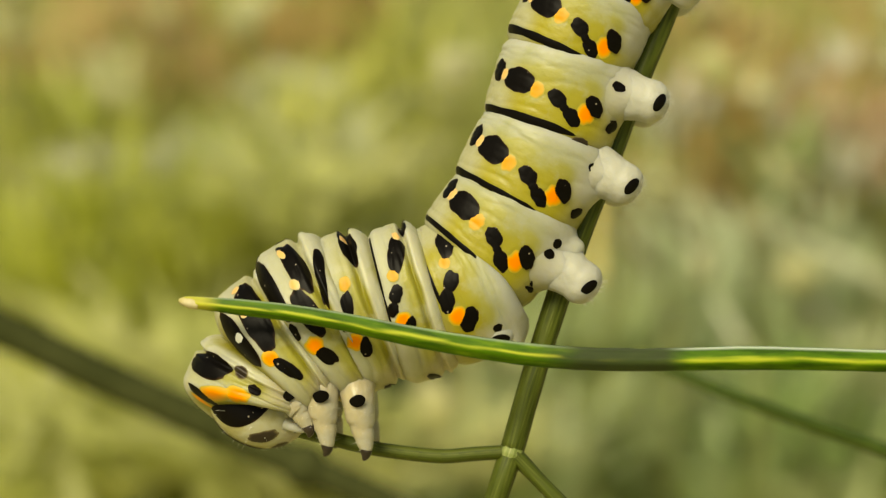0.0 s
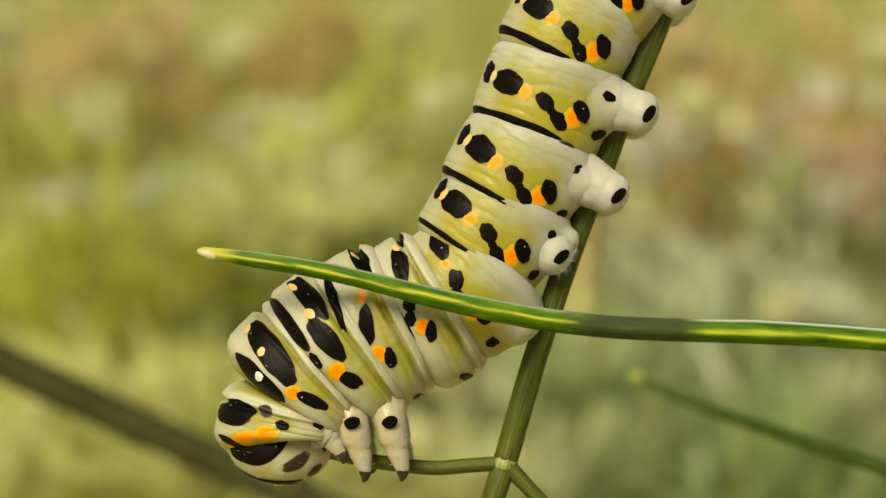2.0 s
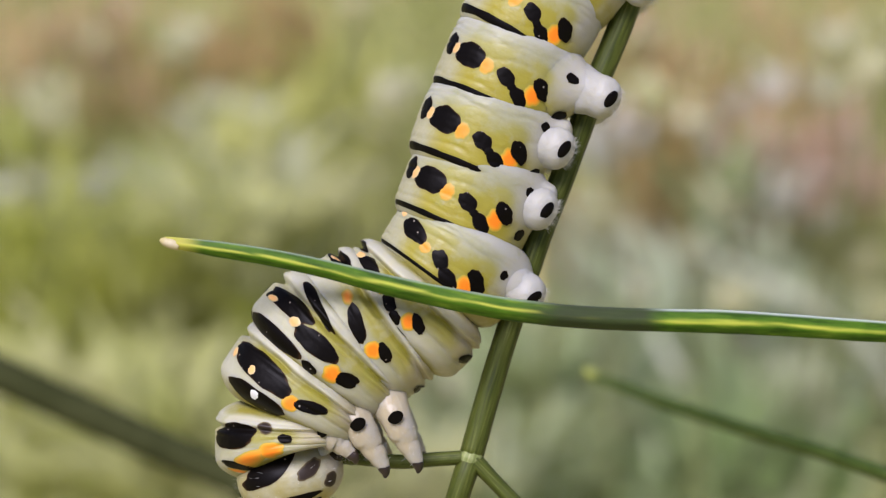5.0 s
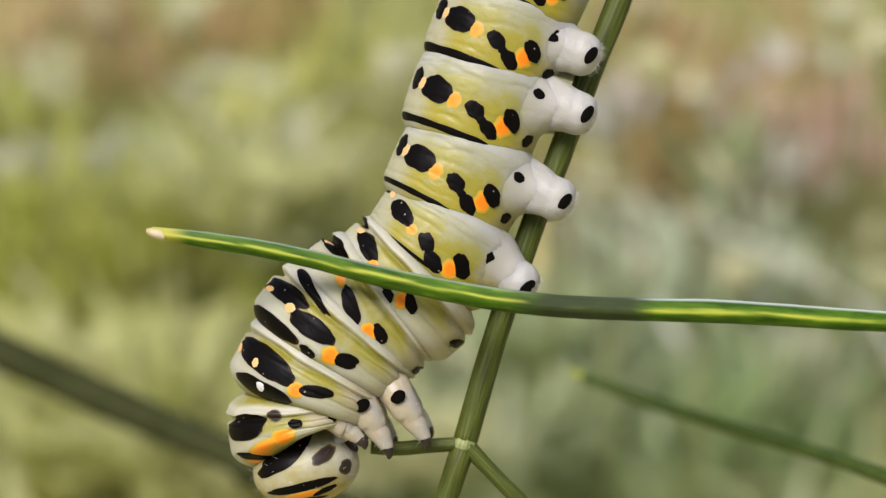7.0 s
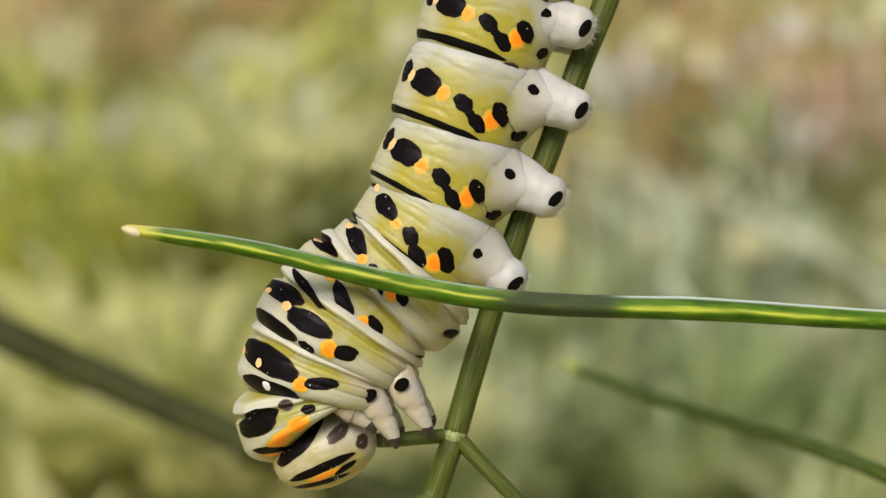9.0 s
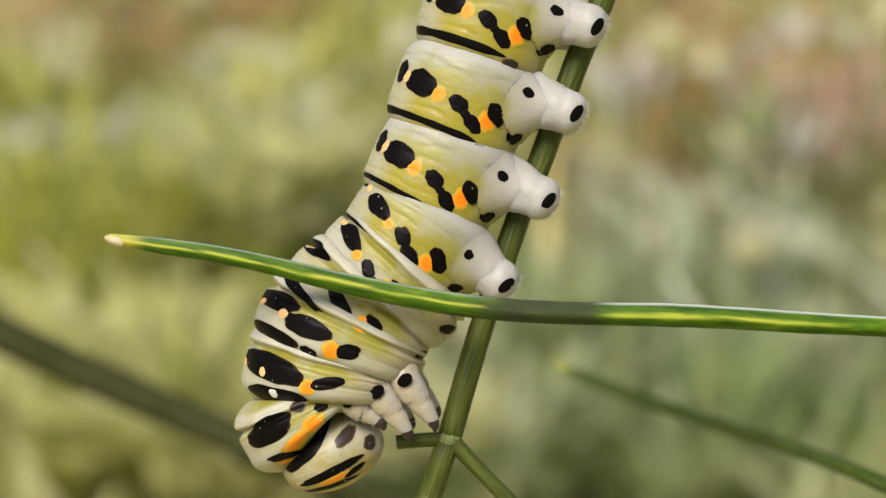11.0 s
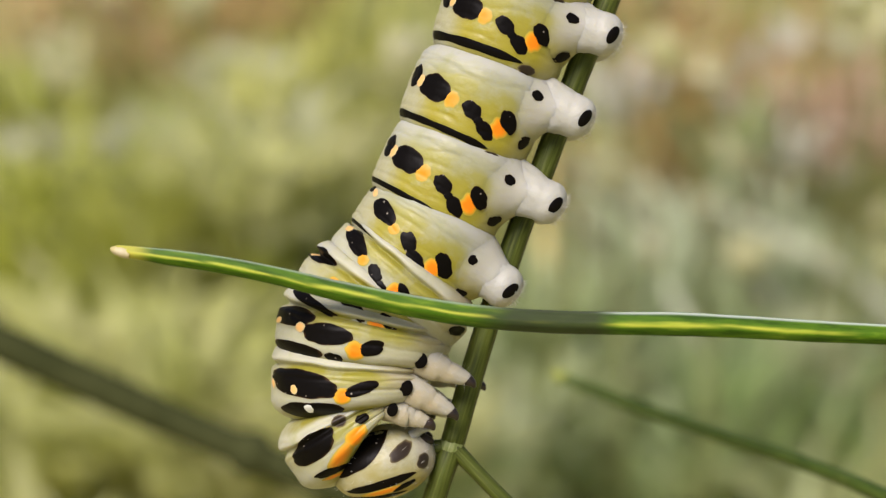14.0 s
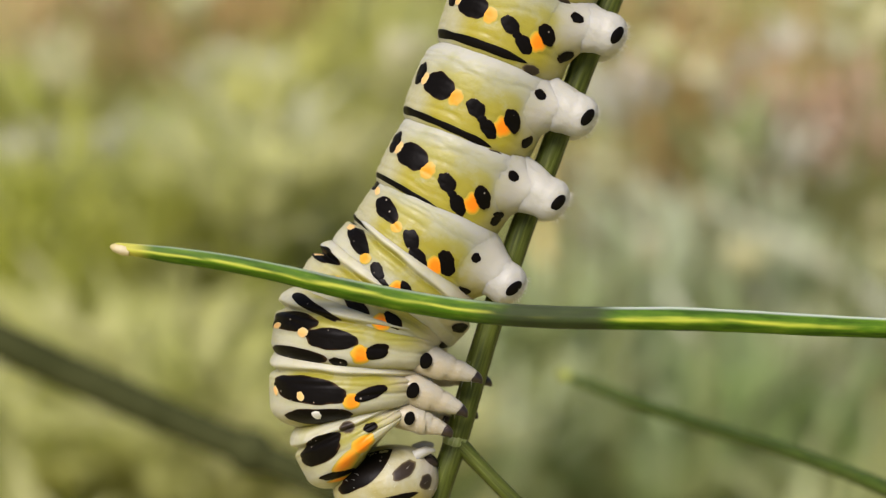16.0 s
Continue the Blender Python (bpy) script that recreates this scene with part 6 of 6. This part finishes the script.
    walk(body["LT2"], [(0, P(-7.72, -9.25, 82.1)), (0.5, P(-7.2, -9.72, 80.6)), (1, P(-6.32, -10.1, 79.2)), (1.5, P(-5.77, -10.37, 77.7)), (2, P(-5.34, -10.25, 74.2)), (2.5, P(-4.66, -10.81, 70.7)), (3, P(-4.22, -10.86, 67.4)), (3.5, P(-3.96, -10.76, 64.2)), (4, P(-3.46, -10.83, 62.1)), (4.5, P(-3.14, -10.91, 60.0)), (5, P(-2.88, -10.73, 58.1)), (7.5, P(-1.97, -10.33, 58.6)), (8, P(-1.69, -10.31, 58.7)), (8.5, P(-1.43, -10.29, 58.8)), (9, P(-1.09, -10.2, 58.9)), (11.5, P(0.2, -9.68, 47.8)), (12, P(0.76, -9.6, 42.6)), (12.5, P(0.92, -9.6, 37.3)), (13, P(0.69, -9.19, 34.1)), (13.5, P(1.29, -9.25, 30.8)), (14, P(1.45, -9.11, 27.4)), (14.5, P(1.51, -9.2, 24.0)), (15, P(1.61, -9.37, 23.2)), (15.5, P(1.54, -9.59, 22.4)), (16, P(1.59, -9.59, 21.6))])
    walk(body["MT2"], [(0, P(-7.72, -9.25, 76.1)), (0.5, P(-7.20, -9.72, 74.6)), (1, P(-6.32, -10.10, 73.2)), (1.5, P(-5.77, -10.37, 71.7)), (2, P(-5.34, -10.25, 68.2)), (2.5, P(-4.66, -10.81, 64.7)), (3, P(-4.22, -10.86, 61.4)), (3.5, P(-3.96, -10.76, 58.2)), (4, P(-3.46, -10.83, 56.1)), (4.5, P(-3.14, -10.91, 54.0)), (5, P(-2.88, -10.73, 52.1)), (7.5, P(-1.97, -10.33, 52.6)), (8, P(-1.69, -10.31, 52.7)), (8.5, P(-1.43, -10.29, 52.8)), (9, P(-1.09, -10.20, 52.9)), (11.5, P(0.20, -9.68, 41.8)), (12, P(0.99, -9.90, 36.6)), (12.5, P(1.39, -10.20, 31.3)), (13, P(1.39, -10.09, 28.1)), (13.5, P(1.99, -10.15, 24.8)), (14, P(2.15, -10.01, 21.4)), (14.5, P(2.21, -10.10, 18.0)), (15, P(2.31, -10.27, 17.2)), (15.5, P(2.24, -10.49, 16.4)), (16, P(2.29, -10.49, 15.6))])
    walk(body["LT1"], [(0, P(-9.69, -9.2, 60.0)), (0.5, P(-9.24, -9.59, 58.0)), (1, P(-8.36, -10.08, 56.1)), (1.5, P(-7.91, -10.38, 54.2)), (2, P(-7.4, -10.36, 52.7)), (2.5, P(-6.79, -11.03, 51.0)), (3, P(-6.46, -11.19, 49.1)), (3.5, P(-6.09, -11.09, 46.8)), (4, P(-5.55, -11.26, 44.1)), (4.5, P(-5.34, -11.27, 41.5)), (5, P(-5.05, -11.16, 39.1)), (7.5, P(-3.89, -11.05, 38.2)), (8, P(-3.65, -10.82, 38.0)), (8.5, P(-3.21, -10.98, 37.8)), (9, P(-2.87, -10.64, 37.6)), (11.5, P(-1.44, -10.41, 31.2)), (12, P(-0.67, -10.47, 30.0)), (12.5, P(-0.43, -10.58, 28.7)), (13, P(-0.55, -10.24, 25.9)), (13.5, P(0.26, -10.47, 23.1)), (14, P(0.59, -10.48, 20.3)), (14.5, P(1.01, -11.03, 17.5)), (15, P(1.36, -11.34, 17.8)), (15.5, P(1.33, -11.35, 18.1)), (16, P(1.38, -11.35, 18.3))])
    walk(body["MT1"], [(0, P(-9.69, -9.2, 54.0)), (0.5, P(-9.24, -9.59, 52.0)), (1, P(-8.36, -10.08, 50.1)), (1.5, P(-7.91, -10.38, 48.2)), (2, P(-7.4, -10.36, 46.7)), (2.5, P(-6.79, -11.03, 45.0)), (3, P(-6.46, -11.19, 43.1)), (3.5, P(-6.09, -11.09, 40.8)), (4, P(-5.55, -11.26, 38.1)), (4.5, P(-5.34, -11.27, 35.5)), (5, P(-5.05, -11.16, 33.1)), (7.5, P(-3.89, -11.05, 32.2)), (8, P(-3.65, -10.82, 32.0)), (8.5, P(-3.21, -10.98, 31.8)), (9, P(-2.87, -10.64, 31.6)), (11.5, P(-1.44, -10.41, 25.2)), (12, P(-0.67, -10.47, 24.0)), (12.5, P(-0.43, -10.58, 22.7)), (13, P(-0.55, -10.24, 19.9)), (13.5, P(0.26, -10.47, 17.1)), (14, P(0.59, -10.48, 14.3)), (14.5, P(1.01, -11.03, 11.5)), (15, P(1.36, -11.34, 11.8)), (15.5, P(1.33, -11.35, 12.1)), (16, P(1.38, -11.35, 12.3))])
    walk(leaf, [(0, P(-15.59, -3.34, 7.5, -6.5)), (0.5, P(-15.33, -3.25, 8.1, -6.5)), (1, P(-14.95, -2.32, 8.7, -6.5)), (1.5, P(-14.69, -1.51, 9.3, -6.5)), (2, P(-14.08, 0.27, 9.9, -6.5)), (2.5, P(-13.62, 0.67, 10.4, -6.5)), (3, P(-13.63, 1.8, 11.0, -6.5)), (3.5, P(-13.81, 1.93, 11.6, -6.5)), (4, P(-14.27, 1.79, 11.0, -6.5)), (4.5, P(-14.16, 1.33, 10.4, -6.5)), (5, P(-14.3, 0.54, 9.9, -6.5)), (7.3, P(-14.89, 0.39, 9.8, -6.5)), (7.5, P(-15.25, 0.51, 9.8, -6.5)), (8, P(-15.39, 0.36, 9.8, -6.5)), (8.5, P(-15.48, 0.22, 9.8, -6.5)), (9, P(-15.5, 0.13, 9.8, -6.5)), (11.5, P(-16.25, -0.38, 9.5, -6.5)), (12, P(-15.89, -0.49, 9.5, -6.5)), (12.5, P(-15.94, -0.39, 9.4, -6.5)), (13, P(-16.41, -0.18, 9.4, -6.5)), (13.5, P(-16.15, -0.51, 9.4, -6.5)), (14, P(-16, -0.48, 9.3, -6.5)), (14.5, P(-16.07, -0.46, 9.3, -6.5)), (15, P(-16.21, -0.5, 9.2, -6.5)), (15.5, P(-16.29, -0.77, 9.1, -6.5)), (16, P(-16.29, -0.67, 9.0, -6.5))])
    fx, fy, fz = sway_foot
    walk(swaying_leaf, [(t, P(fx + dx, fz + dz, a, fy)) for t, dx, dz, a in (
        (0, 0.4, -1.5, 6.0), (2, 1.0, -1.5, 6.0), (4, 1.8, -1.5, 6.0), (5.2, 0.9, -0.4, 3.6), (7.5, 0.8, -0.3, 0.7), (8.5, 0.7, -0.2, 0), (9.2, 0.6, -0.2, 0), (13, -0.7, -1.0, 1.2), (16, 0, -0.8, 0.6))])
    jaws = [(0, -11.83, -9.79), (0.5, -11.58, -10.29), (1, -10.67, -11.25), (1.5, -10.49, -11.18), (2, -10.07, -11.62), (2.5, -9.23, -12.64), (3, -9.17, -13.17), (3.5, -8.51, -13.29), (4, -7.91, -13.77), (4.5, -7.77, -13.97), (5, -7.2, -14.15), (7.5, -5.53, -14.58), (8, -5.17, -14.22), (8.5, -4.55, -14.53), (9, -3.95, -14.04), (11.5, -2.43, -13.88), (12, -1.09, -13.78), (12.5, -1.3, -13.99), (13, -1.22, -13.61), (13.5, -0.13, -13.95), (14, -0.01, -14.1), (14.5, -0.2, -15.17), (15, -0.16, -15.51), (15.5, -0.11, -15.4), (16, -0.1, -15.75)]
    eaten = [0.25, 0.6, 1.15, 2.3, 3.7, 4.7, 6.5, 8.65, 10.3, 11.65, 13.05, 14.85]
    for (ob, c), te in zip(bites, eaten):
        home = P(c.x, c.z, 0, c.y)
        rows = [(0.0, home)]
        if te > 15.0:
            rows.append((16.0, home))
        else:
            if te > 0.05:
                rows.append((te, home))
            rows += [(t, P(x, z)) for t, x, z in jaws if t > te + 0.45]
        walk(ob, rows)

motions()
